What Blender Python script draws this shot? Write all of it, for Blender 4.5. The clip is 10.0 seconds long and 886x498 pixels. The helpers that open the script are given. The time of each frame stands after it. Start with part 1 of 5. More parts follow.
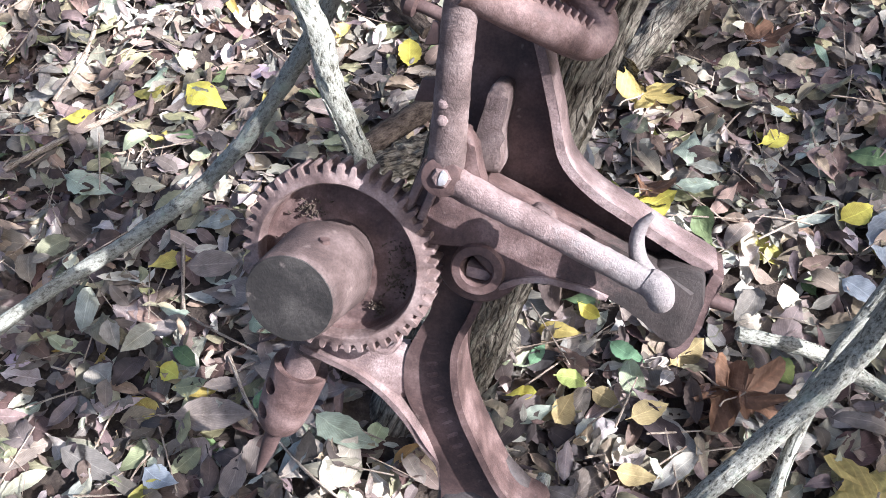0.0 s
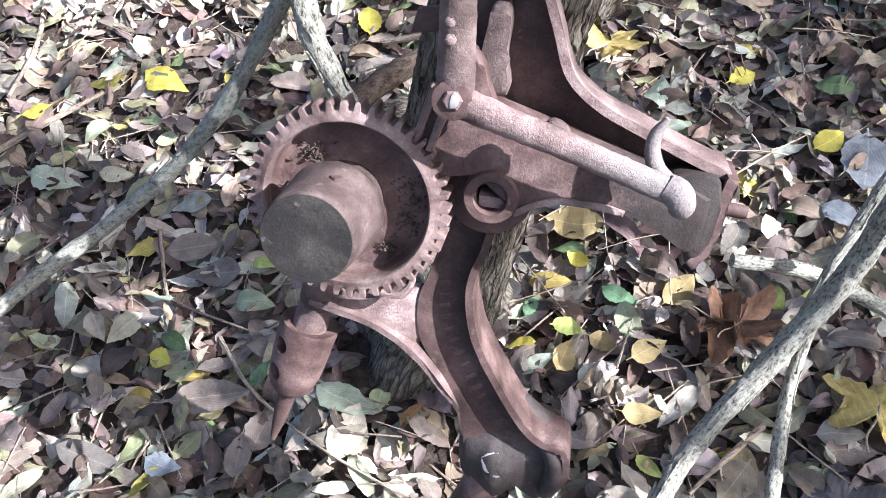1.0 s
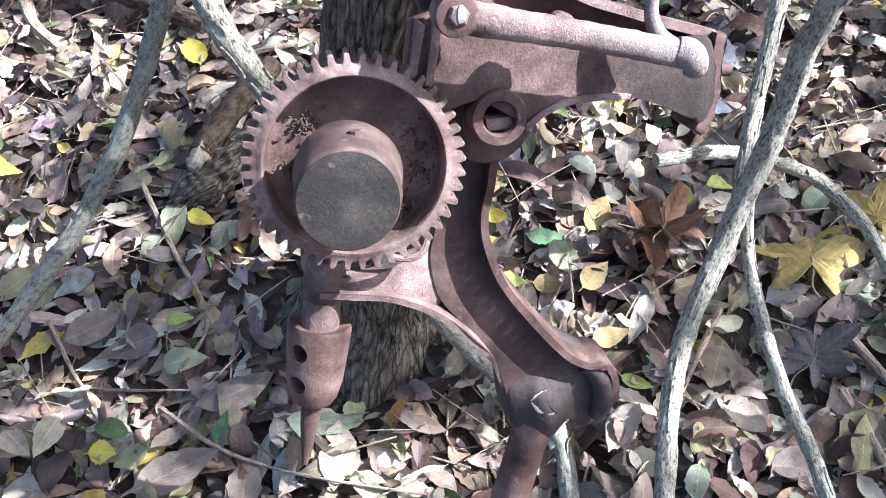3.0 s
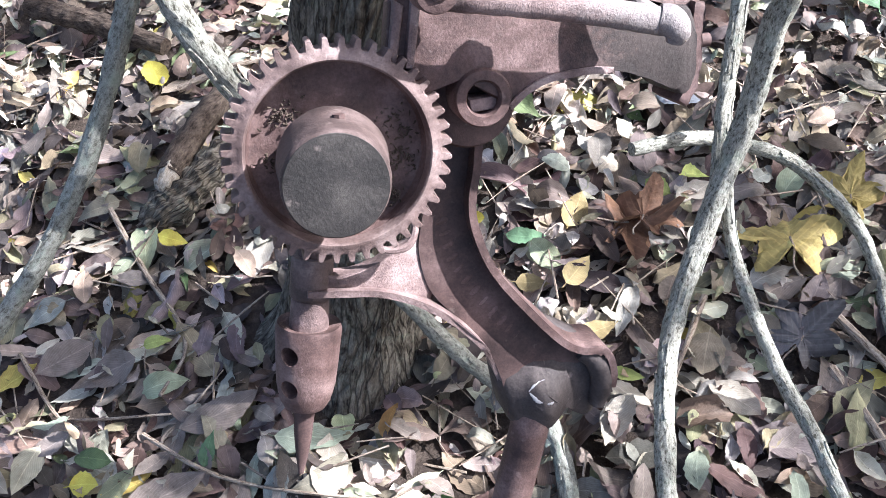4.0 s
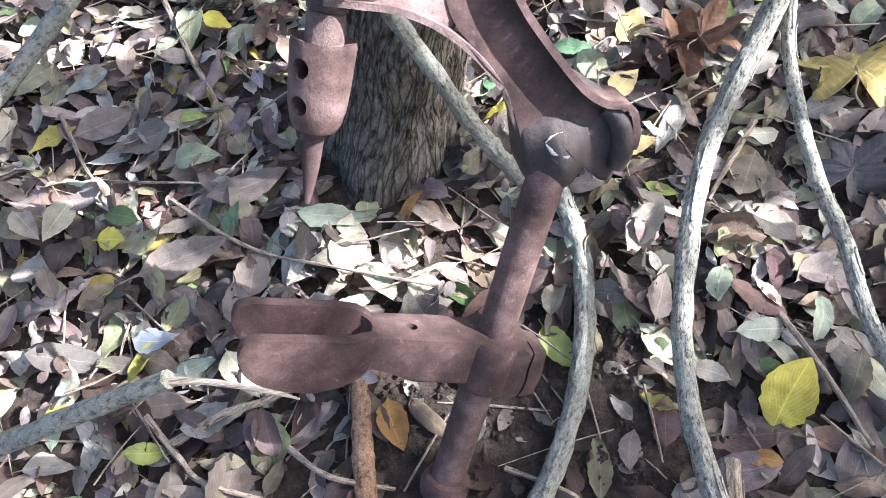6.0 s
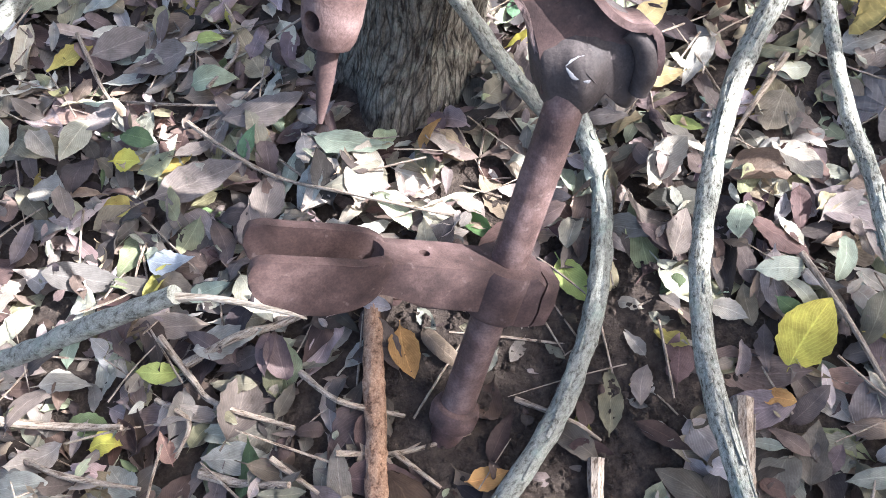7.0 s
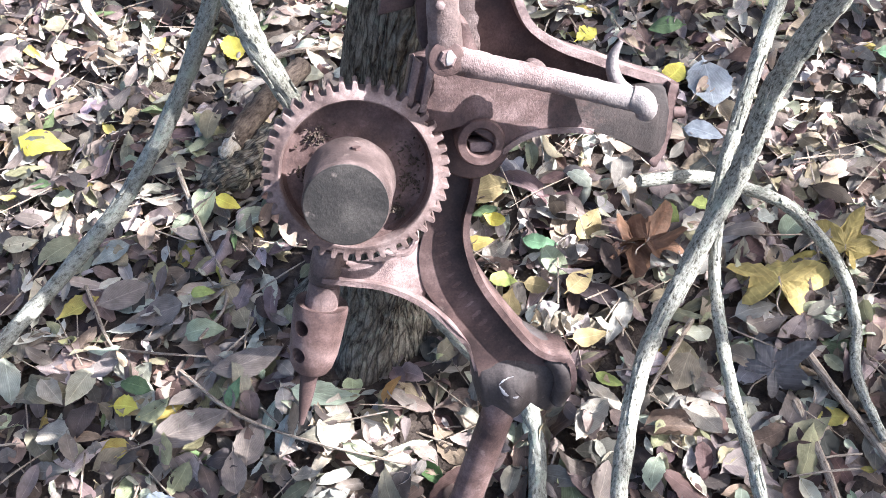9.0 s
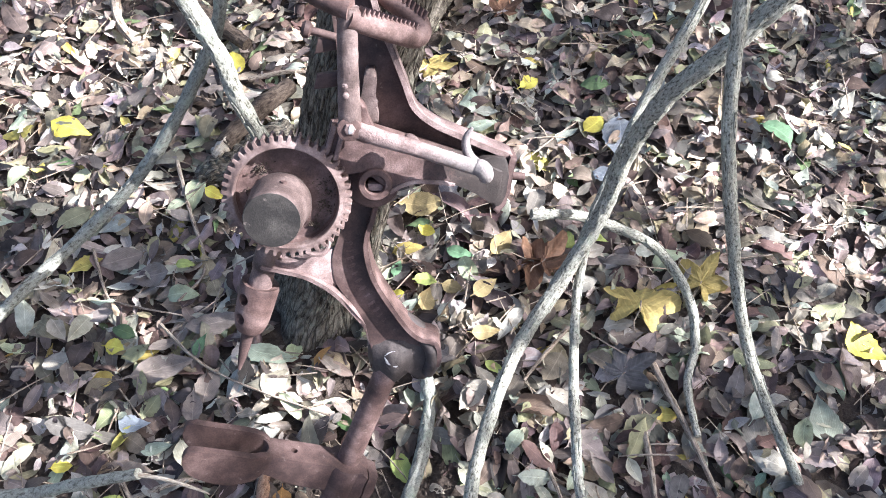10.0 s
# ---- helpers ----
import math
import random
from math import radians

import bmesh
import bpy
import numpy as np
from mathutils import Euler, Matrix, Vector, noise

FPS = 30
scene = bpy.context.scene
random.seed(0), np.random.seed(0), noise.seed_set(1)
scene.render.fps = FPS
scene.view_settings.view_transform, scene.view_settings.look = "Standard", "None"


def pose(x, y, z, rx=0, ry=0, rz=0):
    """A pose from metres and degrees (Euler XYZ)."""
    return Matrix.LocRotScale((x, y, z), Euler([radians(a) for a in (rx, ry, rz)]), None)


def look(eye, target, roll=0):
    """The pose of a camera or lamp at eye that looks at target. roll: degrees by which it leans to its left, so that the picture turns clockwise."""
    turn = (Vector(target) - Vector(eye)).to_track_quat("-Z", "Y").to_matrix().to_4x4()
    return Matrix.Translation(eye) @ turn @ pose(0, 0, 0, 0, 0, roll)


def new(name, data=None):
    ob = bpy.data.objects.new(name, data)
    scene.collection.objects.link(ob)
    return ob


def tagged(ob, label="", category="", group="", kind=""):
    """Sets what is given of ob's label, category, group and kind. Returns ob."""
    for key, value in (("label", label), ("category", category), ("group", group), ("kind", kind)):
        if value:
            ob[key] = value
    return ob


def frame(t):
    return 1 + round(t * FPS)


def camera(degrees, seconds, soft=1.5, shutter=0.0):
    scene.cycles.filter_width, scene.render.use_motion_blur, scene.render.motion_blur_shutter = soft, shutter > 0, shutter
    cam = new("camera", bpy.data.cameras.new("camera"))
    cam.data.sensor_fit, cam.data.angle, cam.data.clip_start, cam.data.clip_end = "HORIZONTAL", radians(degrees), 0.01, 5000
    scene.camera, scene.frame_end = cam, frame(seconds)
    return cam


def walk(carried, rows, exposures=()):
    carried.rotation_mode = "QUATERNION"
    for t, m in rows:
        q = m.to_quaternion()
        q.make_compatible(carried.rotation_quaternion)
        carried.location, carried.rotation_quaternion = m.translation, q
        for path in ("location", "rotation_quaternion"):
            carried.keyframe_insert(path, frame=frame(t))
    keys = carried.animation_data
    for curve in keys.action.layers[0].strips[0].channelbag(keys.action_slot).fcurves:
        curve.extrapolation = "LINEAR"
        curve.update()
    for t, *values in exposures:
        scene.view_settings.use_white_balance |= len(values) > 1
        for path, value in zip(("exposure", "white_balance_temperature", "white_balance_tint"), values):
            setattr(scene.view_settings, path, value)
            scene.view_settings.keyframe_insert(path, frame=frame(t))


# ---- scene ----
cam = camera(54.1, 10.0, soft=0.75)
PATH = [
    (0, (0.011, 0.012, 1.143), (-0.12, 1.162, -0.488), -6.7),
    (0.5, (-0.018, -0.019, 1.133), (-0.013, 1.116, -0.514), -6.2),
    (1, (-0.036, -0.017, 1.113), (-0.069, 1.11, -0.539), -7.8),
    (1.5, (-0.108, 0.006, 1.085), (-0.097, 1.133, -0.566), -9.4),
    (2, (-0.158, 0.004, 1.061), (0.021, 1.106, -0.598), -8.3),
    (2.5, (-0.187, -0.004, 1.064), (0.125, 1.072, -0.592), -6.9),
    (4, (-0.234, -0.008, 1.031), (0.262, 1.058, -0.587), -6.8),
    (4.5, (-0.234, -0.026, 1.011), (0.224, 1.033, -0.623), -5.9),
    (5, (-0.242, -0.068, 0.978), (0.148, 0.975, -0.684), -6.8),
    (5.5, (-0.245, -0.098, 0.955), (0.087, 0.909, -0.741), -7.7),
    (6, (-0.25, -0.118, 0.933), (0.023, 0.852, -0.794), -8.8),
    (6.2, (-0.252, -0.123, 0.923), (-0.001, 0.829, -0.818), -9.2),
    (7.3, (-0.239, -0.126, 0.915), (-0.076, 0.746, -0.877), -11.6),
    (7.5, (-0.234, -0.124, 0.941), (-0.063, 0.766, -0.842), -11.3),
    (8, (-0.223, -0.12, 1.03), (0.004, 0.86, -0.699), -9.1),
    (8.5, (-0.211, -0.1, 1.102), (0.084, 0.941, -0.58), -6.8),
    (9, (-0.2, -0.081, 1.16), (0.15, 0.995, -0.489), -4.8),
    (9.5, (-0.16, -0.166, 1.313), (0.151, 0.869, -0.37), -3.9),
    (10, (-0.123, -0.286, 1.447), (0.206, 0.78, -0.213), 0.6),
]
walk(cam, [(t, look(eye, target, roll)) for t, eye, target, roll in PATH], [(0.0, 1.92, 5650, 10.5), (2.5, 2.14, 5650, 10.5), (5.0, 2.24, 5700, 10), (7.4, 2.62, 5750, 9.5), (9.0, 2.40, 5750, 9.5), (10.0, 2.26, 5750, 9)])

# ---- light ----
SUN_DIR = Vector((0.726, -0.269, 0.631)).normalized()
world = bpy.data.worlds.new("sky")
scene.world = world
world.use_nodes = True
wn = world.node_tree.nodes
sky = wn.new("ShaderNodeTexSky")
sky.sky_type, sky.sun_disc = "NISHITA", False
sky.sun_elevation = math.asin(SUN_DIR.z)
sky.sun_rotation = math.atan2(SUN_DIR.x, SUN_DIR.y)
sky.air_density, sky.dust_density = 1.0, 5.0
world.node_tree.links.new(sky.outputs[0], wn["Background"].inputs[0])
wn["Background"].inputs[1].default_value = 0.066
sun = new("sun", bpy.data.lights.new("sun", "SUN"))
sun.data.energy, sun.data.angle, sun.data.color = 4.6, radians(0.55), (1.0, 0.95, 0.91)
sun.matrix_world = look(SUN_DIR * 20, (0, 0, 0))


# ---- node helpers and materials ----
def material(name, rough=0.8, metal=0.0, spec=0.4):
    m = bpy.data.materials.new(name)
    m.use_nodes = True
    b = m.node_tree.nodes["Principled BSDF"]
    b.inputs["Roughness"].default_value, b.inputs["Metallic"].default_value = rough, metal
    b.inputs["Specular IOR Level"].default_value = spec
    return m, m.node_tree, b


def node(tree, kind, **sockets):
    n = tree.nodes.new(kind)
    for key, value in sockets.items():
        key = key.replace("_", " ")
        if isinstance(value, bpy.types.NodeSocket):
            tree.links.new(value, n.inputs[key])
        else:
            n.inputs[key].default_value = value
    return n


def coords(tree, scale=(1, 1, 1), source="Object"):
    m = node(tree, "ShaderNodeMapping", Vector=tree.nodes.new("ShaderNodeTexCoord").outputs[source])
    m.inputs["Scale"].default_value = scale
    return m.outputs[0]


def ramp(tree, fac, stops):
    r = tree.nodes.new("ShaderNodeValToRGB")
    while len(r.color_ramp.elements) < len(stops):
        r.color_ramp.elements.new(0.5)
    for e, (p, c) in zip(r.color_ramp.elements, stops):
        e.position, e.color = p, (*c, 1) if len(c) == 3 else c
    tree.links.new(fac, r.inputs[0])
    return r.outputs[0]


def mix(tree, fac, a, b, blend="MIX"):
    n = tree.nodes.new("ShaderNodeMix")
    n.data_type, n.blend_type = "RGBA", blend
    for i, value in ((0, fac), (6, a), (7, b)):
        if isinstance(value, bpy.types.NodeSocket):
            tree.links.new(value, n.inputs[i])
        else:
            n.inputs[i].default_value = value if i == 0 else (*value, 1)
    return n.outputs[2]


def bump(tree, bsdf, height, strength, distance):
    n = node(tree, "ShaderNodeBump", Height=height, Strength=strength, Distance=distance)
    tree.links.new(n.outputs[0], bsdf.inputs["Normal"])


def noise_tex(tree, vec, scale, detail=6, rough=0.6):
    return node(tree, "ShaderNodeTexNoise", Vector=vec, Scale=scale, Detail=detail, Roughness=rough).outputs["Fac"]


def make_iron(name, dark, mid, light, shift=0.0, grit=0.28):
    m, t, b = material(name, 0.62, 0.15, 0.32)
    v = coords(t)
    big = noise_tex(t, v, 28, 6, 0.62)
    fine = noise_tex(t, v, 420, 4, 0.7)
    c = ramp(t, big, [(0.30 + shift, dark), (0.50 + shift, mid), (0.72 + shift, light)])
    c = mix(t, 0.42, c, ramp(t, fine, [(0.3, (0.25, 0.22, 0.22)), (0.62, (0.75, 0.72, 0.72))]), "OVERLAY")
    pits = noise_tex(t, v, 170, 6, 0.75)
    spots = ramp(t, noise_tex(t, v, 95, 3, 0.5), [(0.66, (0, 0, 0)), (0.76, (1, 1, 1))])
    c = mix(t, mix(t, 0.70, spots, (0, 0, 0)), c, (0.34, 0.27, 0.24))
    t.links.new(c, b.inputs["Base Color"])
    t.links.new(ramp(t, big, [(0.3, (0.5,) * 3), (0.7, (0.78,) * 3)]), b.inputs["Roughness"])
    h = node(t, "ShaderNodeMath", **{})
    h.operation = "MULTIPLY_ADD"
    t.links.new(fine, h.inputs[0])
    h.inputs[1].default_value = 0.6
    t.links.new(pits, h.inputs[2])
    bump(t, b, h.outputs[0], grit, 0.0012)
    return m


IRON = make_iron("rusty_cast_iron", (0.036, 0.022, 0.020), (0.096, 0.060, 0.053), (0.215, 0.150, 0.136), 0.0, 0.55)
# darker rust; its colour also carries the shade of the recessed webs
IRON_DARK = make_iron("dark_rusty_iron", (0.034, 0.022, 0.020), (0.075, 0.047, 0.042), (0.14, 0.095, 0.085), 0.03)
# wear, plus the sun on bracket and flanges, put into a paler colour
IRON_PALE = make_iron("pale_worn_sunlit_iron", (0.065, 0.044, 0.040), (0.175, 0.124, 0.114), (0.35, 0.275, 0.255), -0.01, 1.0)
IRON_GREY = make_iron("grey_weathered_iron", (0.026, 0.021, 0.020), (0.052, 0.042, 0.039), (0.100, 0.084, 0.078), 0.0, 0.4)
HUB_IRON = make_iron("blackened_iron", (0.013, 0.012, 0.011), (0.026, 0.023, 0.021), (0.060, 0.054, 0.048), 0.0, 0.5)

def tone_towards(name, base, worn, start, end):
    """Rust that gives way, raggedly, to a second tone further along the part."""
    m = base.copy()
    m.name = name
    t = m.node_tree
    b = t.nodes["Principled BSDF"]
    old = b.inputs["Base Color"].links[0].from_socket
    x = node(t, "ShaderNodeSeparateXYZ", Vector=coords(t)).outputs[0]
    r = node(t, "ShaderNodeMapRange", Value=x)
    r.inputs[1].default_value, r.inputs[2].default_value = start, end
    a = node(t, "ShaderNodeMath")
    a.operation = "ADD"
    t.links.new(r.outputs[0], a.inputs[0])
    t.links.new(noise_tex(t, coords(t), 120, 6, 0.7), a.inputs[1])
    fac = ramp(t, a.outputs[0], [(0.55, (0, 0, 0)), (0.95, (0.85,) * 3)])
    fine = ramp(t, noise_tex(t, coords(t), 380, 4, 0.7), [(0.35, (0.35,) * 3), (0.62, (0.72,) * 3)])
    t.links.new(mix(t, fac, old, mix(t, 0.6, worn, fine, "OVERLAY")), b.inputs["Base Color"])
    return m


# the sun patch on the lever's end is put into its colour
LEVER_IRON = tone_towards("lever_iron_sunlit_pale", IRON_PALE, (0.195, 0.171, 0.163), 0.19, 0.33)
# weathered grey end, its colour set darker to carry the shade there
ARM_IRON = tone_towards("arm_iron_weathered_shaded", IRON, (0.026, 0.023, 0.021), 0.20, 0.33)
# paler copy of the iron: sun on the rim put into colour
RIM_IRON = make_iron("sunlit_gear_iron", (0.064, 0.042, 0.037), (0.150, 0.105, 0.094), (0.29, 0.225, 0.206), 0.0, 0.6)
# iron toned down so its colour holds the shade on the hub
HUB_SIDE = make_iron("brown_hub_iron", (0.034, 0.024, 0.022), (0.080, 0.056, 0.050), (0.155, 0.115, 0.105), 0.03, 0.6)
UPRIGHT_IRON = make_iron("brown_worn_iron", (0.050, 0.035, 0.031), (0.125, 0.090, 0.081), (0.255, 0.200, 0.183), 0.02, 0.8)
SCUFF = make_iron("bare_scuffed_metal", (0.10, 0.09, 0.09), (0.30, 0.29, 0.29), (0.50, 0.50, 0.51))


def make_bark(name, dark, mid, light, along_grain, scale, lichen=0.0, relief=0.003, plates=0.0):
    """Bark whose flakes and cracks run along the stem."""
    m, t, b = material(name, 0.9, 0.0, 0.2)
    g = t.nodes.new("ShaderNodeAttribute")
    g.attribute_name = "grain"
    mp = node(t, "ShaderNodeMapping", Vector=g.outputs["Vector"])
    mp.inputs["Scale"].default_value = (1, 1, along_grain)
    v = mp.outputs[0]
    big = noise_tex(t, v, scale, 5, 0.6)
    fine = noise_tex(t, v, scale * 4, 4, 0.65)
    blotch = noise_tex(t, coords(t), 24, 4, 0.6)
    c = ramp(t, big, [(0.36, dark), (0.45, mid), (0.66, light)])
    c = mix(t, 0.55, c, ramp(t, fine, [(0.3, (0.25,) * 3), (0.65, (0.7,) * 3)]), "OVERLAY")
    c = mix(t, 0.6, c, ramp(t, blotch, [(0.32, (0.33, 0.32, 0.31)), (0.66, (0.62, 0.62, 0.61))]), "OVERLAY")
    if lichen:
        s = ramp(t, noise_tex(t, coords(t), 48, 5, 0.6), [(0.54, (0, 0, 0)), (0.68, (lichen,) * 3)])
        c = mix(t, s, c, (0.29, 0.33, 0.26))
    if plates:
        # long narrow plates parted by thin wavy cracks
        w = node(t, "ShaderNodeTexNoise", Vector=g.outputs["Vector"], Scale=45.0, Detail=3.0).outputs["Color"]
        o = node(t, "ShaderNodeVectorMath")
        o.operation = "MULTIPLY_ADD"
        t.links.new(w, o.inputs[0])
        o.inputs[1].default_value = (0.0055, 0.0055, 0.0)
        t.links.new(g.outputs["Vector"], o.inputs[2])
        mq = node(t, "ShaderNodeMapping", Vector=o.outputs[0])
        mq.inputs["Scale"].default_value = (1, 1, 0.17)
        cell = node(t, "ShaderNodeTexVoronoi", Vector=mq.outputs[0], Scale=plates)
        cell.feature = "DISTANCE_TO_EDGE"
        edge = ramp(t, cell.outputs["Distance"], [(0.010, (0.38,) * 3), (0.11, (1, 1, 1))])
        c = mix(t, edge, dark, c)
        h = node(t, "ShaderNodeMath")
        h.operation = "MULTIPLY_ADD"
        t.links.new(big, h.inputs[0])
        h.inputs[1].default_value = 0.5
        t.links.new(edge, h.inputs[2])
        big = h.outputs[0]
    t.links.new(c, b.inputs["Base Color"])
    bump(t, b, big, 0.9, relief)
    return m


BARK = make_bark("tree_bark", (0.028, 0.021, 0.016), (0.104, 0.088, 0.068), (0.205, 0.180, 0.146), 0.30, 150, 0.22, 0.003, 120.0)
LOG_BARK = make_bark("brown_log_bark", (0.024, 0.017, 0.013), (0.052, 0.038, 0.029), (0.098, 0.075, 0.059), 0.40, 170, 0.0)
VINE = make_bark("vine_bark", (0.080, 0.074, 0.058), (0.235, 0.226, 0.186), (0.40, 0.388, 0.335), 0.50, 330, 0.45, 0.0020)
STICK = make_bark("dead_stick_bark", (0.105, 0.098, 0.080), (0.205, 0.202, 0.170), (0.31, 0.305, 0.265), 0.55, 260, 0.6, 0.0014)
TWIG = make_bark("twig_bark", (0.12, 0.085, 0.06), (0.27, 0.21, 0.16), (0.42, 0.35, 0.28), 0.2, 400, 0.0, 0.001)
ROOT = make_bark("orange_root_bark", (0.16, 0.090, 0.055), (0.30, 0.175, 0.110), (0.42, 0.27, 0.18), 0.8, 150, 0.0, 0.002)
WOOD = make_bark("splintered_wood", (0.20, 0.16, 0.12), (0.34, 0.29, 0.23), (0.47, 0.42, 0.355), 0.2, 260, 0.0, 0.002)

SOIL, st, sb = material("dark_soil", 0.95, 0, 0.2)
sv = coords(st)
s1, s2 = noise_tex(st, sv, 55, 8, 0.7), noise_tex(st, sv, 320, 4, 0.7)
sc = mix(st, 0.5, ramp(st, s1, [(0.3, (0.030, 0.022, 0.018)), (0.55, (0.075, 0.057, 0.046)), (0.75, (0.14, 0.108, 0.086))]),
         ramp(st, s2, [(0.3, (0.3,) * 3), (0.7, (0.7,) * 3)]), "OVERLAY")
st.links.new(sc, sb.inputs["Base Color"])
bump(st, sb, s1, 1.0, 0.012)


def make_leaf(name):
    """Dry leaf: its own tone, side veins, blotches, a paler back."""
    m, t, b = material(name, 0.6, 0.0, 0.22)
    tone = t.nodes.new("ShaderNodeAttribute")
    tone.attribute_name = "tone"
    uv = t.nodes.new("ShaderNodeUVMap").outputs[0]
    xyz = node(t, "ShaderNodeSeparateXYZ", Vector=uv)
    # side veins run forward from the midrib: bands of |u| and v
    a = node(t, "ShaderNodeMath")
    a.operation = "ABSOLUTE"
    t.links.new(xyz.outputs[0], a.inputs[0])
    k = node(t, "ShaderNodeMath")
    k.operation = "MULTIPLY_ADD"
    t.links.new(a.outputs[0], k.inputs[0])
    k.inputs[1].default_value = -0.55
    t.links.new(xyz.outputs[1], k.inputs[2])
    s = node(t, "ShaderNodeMath")
    s.operation = "MULTIPLY"
    t.links.new(k.outputs[0], s.inputs[0])
    s.inputs[1].default_value = 75.0
    w = node(t, "ShaderNodeMath")
    w.operation = "SINE"
    t.links.new(s.outputs[0], w.inputs[0])
    vein = ramp(t, w.outputs[0], [(0.0, (0.45,) * 3), (0.80, (0.5,) * 3), (1.0, (0.63,) * 3)])
    rib = ramp(t, a.outputs[0], [(0.0, (0.80,) * 3), (0.06, (0.5,) * 3)])
    pos = t.nodes.new("ShaderNodeNewGeometry").outputs["Position"]
    blotch = noise_tex(t, pos, 45, 5, 0.6)
    spots = ramp(t, noise_tex(t, pos, 170, 3, 0.6), [(0.62, (1, 1, 1)), (0.72, (0.45, 0.36, 0.30))])
    c = mix(t, 0.6, tone.outputs["Color"], vein, "OVERLAY")
    c = mix(t, 0.8, c, rib, "OVERLAY")
    c = mix(t, 0.55, c, ramp(t, blotch, [(0.3, (0.20, 0.19, 0.18)), (0.7, (0.78, 0.77, 0.76))]), "OVERLAY")
    c = mix(t, 0.4, c, spots, "MULTIPLY")
    t.links.new(c, b.inputs["Base Color"])
    tr = node(t, "ShaderNodeBsdfTranslucent", Color=c)
    mx = node(t, "ShaderNodeMixShader", Fac=0.22)
    t.links.new(b.outputs[0], mx.inputs[1])
    t.links.new(tr.outputs[0], mx.inputs[2])
    t.links.new(mx.outputs[0], t.nodes["Material Output"].inputs[0])
    h = node(t, "ShaderNodeMath")
    h.operation = "MULTIPLY_ADD"
    t.links.new(w.outputs[0], h.inputs[0])
    h.inputs[1].default_value = 0.012
    t.links.new(noise_tex(t, pos, 130, 4, 0.6), h.inputs[2])
    bump(t, b, h.outputs[0], 0.6, 0.0030)
    return m


LEAF = make_leaf("dry_leaf")


# ---- shape helpers ----
def finish(name, bm, mat, smooth=True):
    bmesh.ops.recalc_face_normals(bm, faces=bm.faces)
    me = bpy.data.meshes.new(name)
    bm.to_mesh(me)
    bm.free()
    if smooth:
        me.shade_smooth()
        me.set_sharp_from_angle(angle=radians(38))
    me.materials.append(mat)
    return me


def part(name, bm, mat, parent, label="", smooth=True):
    ob = new(name, finish(name, bm, mat, smooth))
    ob.parent = parent
    if label:
        ob["label"] = label
    return ob


def thing(name, bm, mat, label, category, group="", kind="", smooth=True):
    return tagged(new(name, finish(name, bm, mat, smooth)), label, category, group, kind)


def spline(points, steps=8, closed=False):
    """Catmull-Rom through points of any dimension."""
    p = [np.asarray(q, float) for q in points]
    n = len(p)
    at = (lambda i: p[i % n]) if closed else (lambda i: p[max(0, min(n - 1, i))] if 0 <= i < n else (2 * p[0] - p[1] if i < 0 else 2 * p[-1] - p[-2]))
    out = []
    for i in range(n if closed else n - 1):
        a, b, c, d = at(i - 1), at(i), at(i + 1), at(i + 2)
        for k in range(steps):
            s = k / steps
            out.append(0.5 * (2 * b + (c - a) * s + (2 * a - 5 * b + 4 * c - d) * s * s + (3 * b - a - 3 * c + d) * s ** 3))
    if not closed:
        out.append(p[-1])
    return out


def add_tube(bm, points, radii, seg=14, steps=6, rough=0.0, flat=1.0, up=(0, 0, 1), freq=40.0, caps=True, ridge=0.0):
    """A round or flattened rod along a smooth path; rough: relative unevenness."""
    rows = spline([(*p, r) for p, r in zip(points, radii)], steps) if len(points) > 1 else []
    pts = [Vector(r[:3]) for r in rows]
    rad = [r[3] for r in rows]
    rings, ref, run = [], Vector(up), 0.0
    grain = bm.verts.layers.float_vector.get("grain") or bm.verts.layers.float_vector.new("grain")
    for i, p in enumerate(pts):
        run += (p - pts[i - 1]).length if i else 0.0
        d = (pts[min(i + 1, len(pts) - 1)] - pts[max(i - 1, 0)]).normalized()
        side = d.cross(ref)
        side = side.normalized() if side.length > 1e-4 else d.orthogonal().normalized()
        ref = side.cross(d).normalized()
        ring = []
        for k in range(seg):
            a = 2 * math.pi * k / seg
            q = side * math.cos(a) + ref * math.sin(a) * flat
            r = rad[i]
            if rough:
                r *= 1 + rough * noise.noise((p + q * rad[i]) * freq) + 0.5 * rough * noise.noise((p + q * rad[i]) * freq * 3.1)
            if ridge:
                r *= 1 + ridge * noise.noise(Vector((math.cos(a) * 2.6, math.sin(a) * 2.6, i * 0.22)))
            v = bm.verts.new(p + q * r)
            v[grain] = (rad[i] * math.cos(a) + p.x * 0.2, rad[i] * math.sin(a), run)
            ring.append(v)
        rings.append(ring)
    for a, b in zip(rings, rings[1:]):
        for k in range(seg):
            bm.faces.new((a[k], a[(k + 1) % seg], b[(k + 1) % seg], b[k]))
    if caps:
        bm.faces.new(rings[0][::-1])
        bm.faces.new(rings[-1])
    return bm


def tube(*args, **kw):
    return add_tube(bmesh.new(), *args, **kw)


def add_lathe(bm, profile, m=Matrix(), seg=40, closed=False):
    """Profile of (radius, height) turned round z, laid by m."""
    rings = [[bm.verts.new(m @ Vector((r * math.cos(2 * math.pi * k / seg), r * math.sin(2 * math.pi * k / seg), h))) for k in range(seg)] for r, h in profile]
    pairs = list(zip(rings, rings[1:])) + ([(rings[-1], rings[0])] if closed else [])
    for a, b in pairs:
        for k in range(seg):
            bm.faces.new((a[k], a[(k + 1) % seg], b[(k + 1) % seg], b[k]))
    if not closed:
        bm.faces.new(rings[0][::-1])
        bm.faces.new(rings[-1])
    return bm


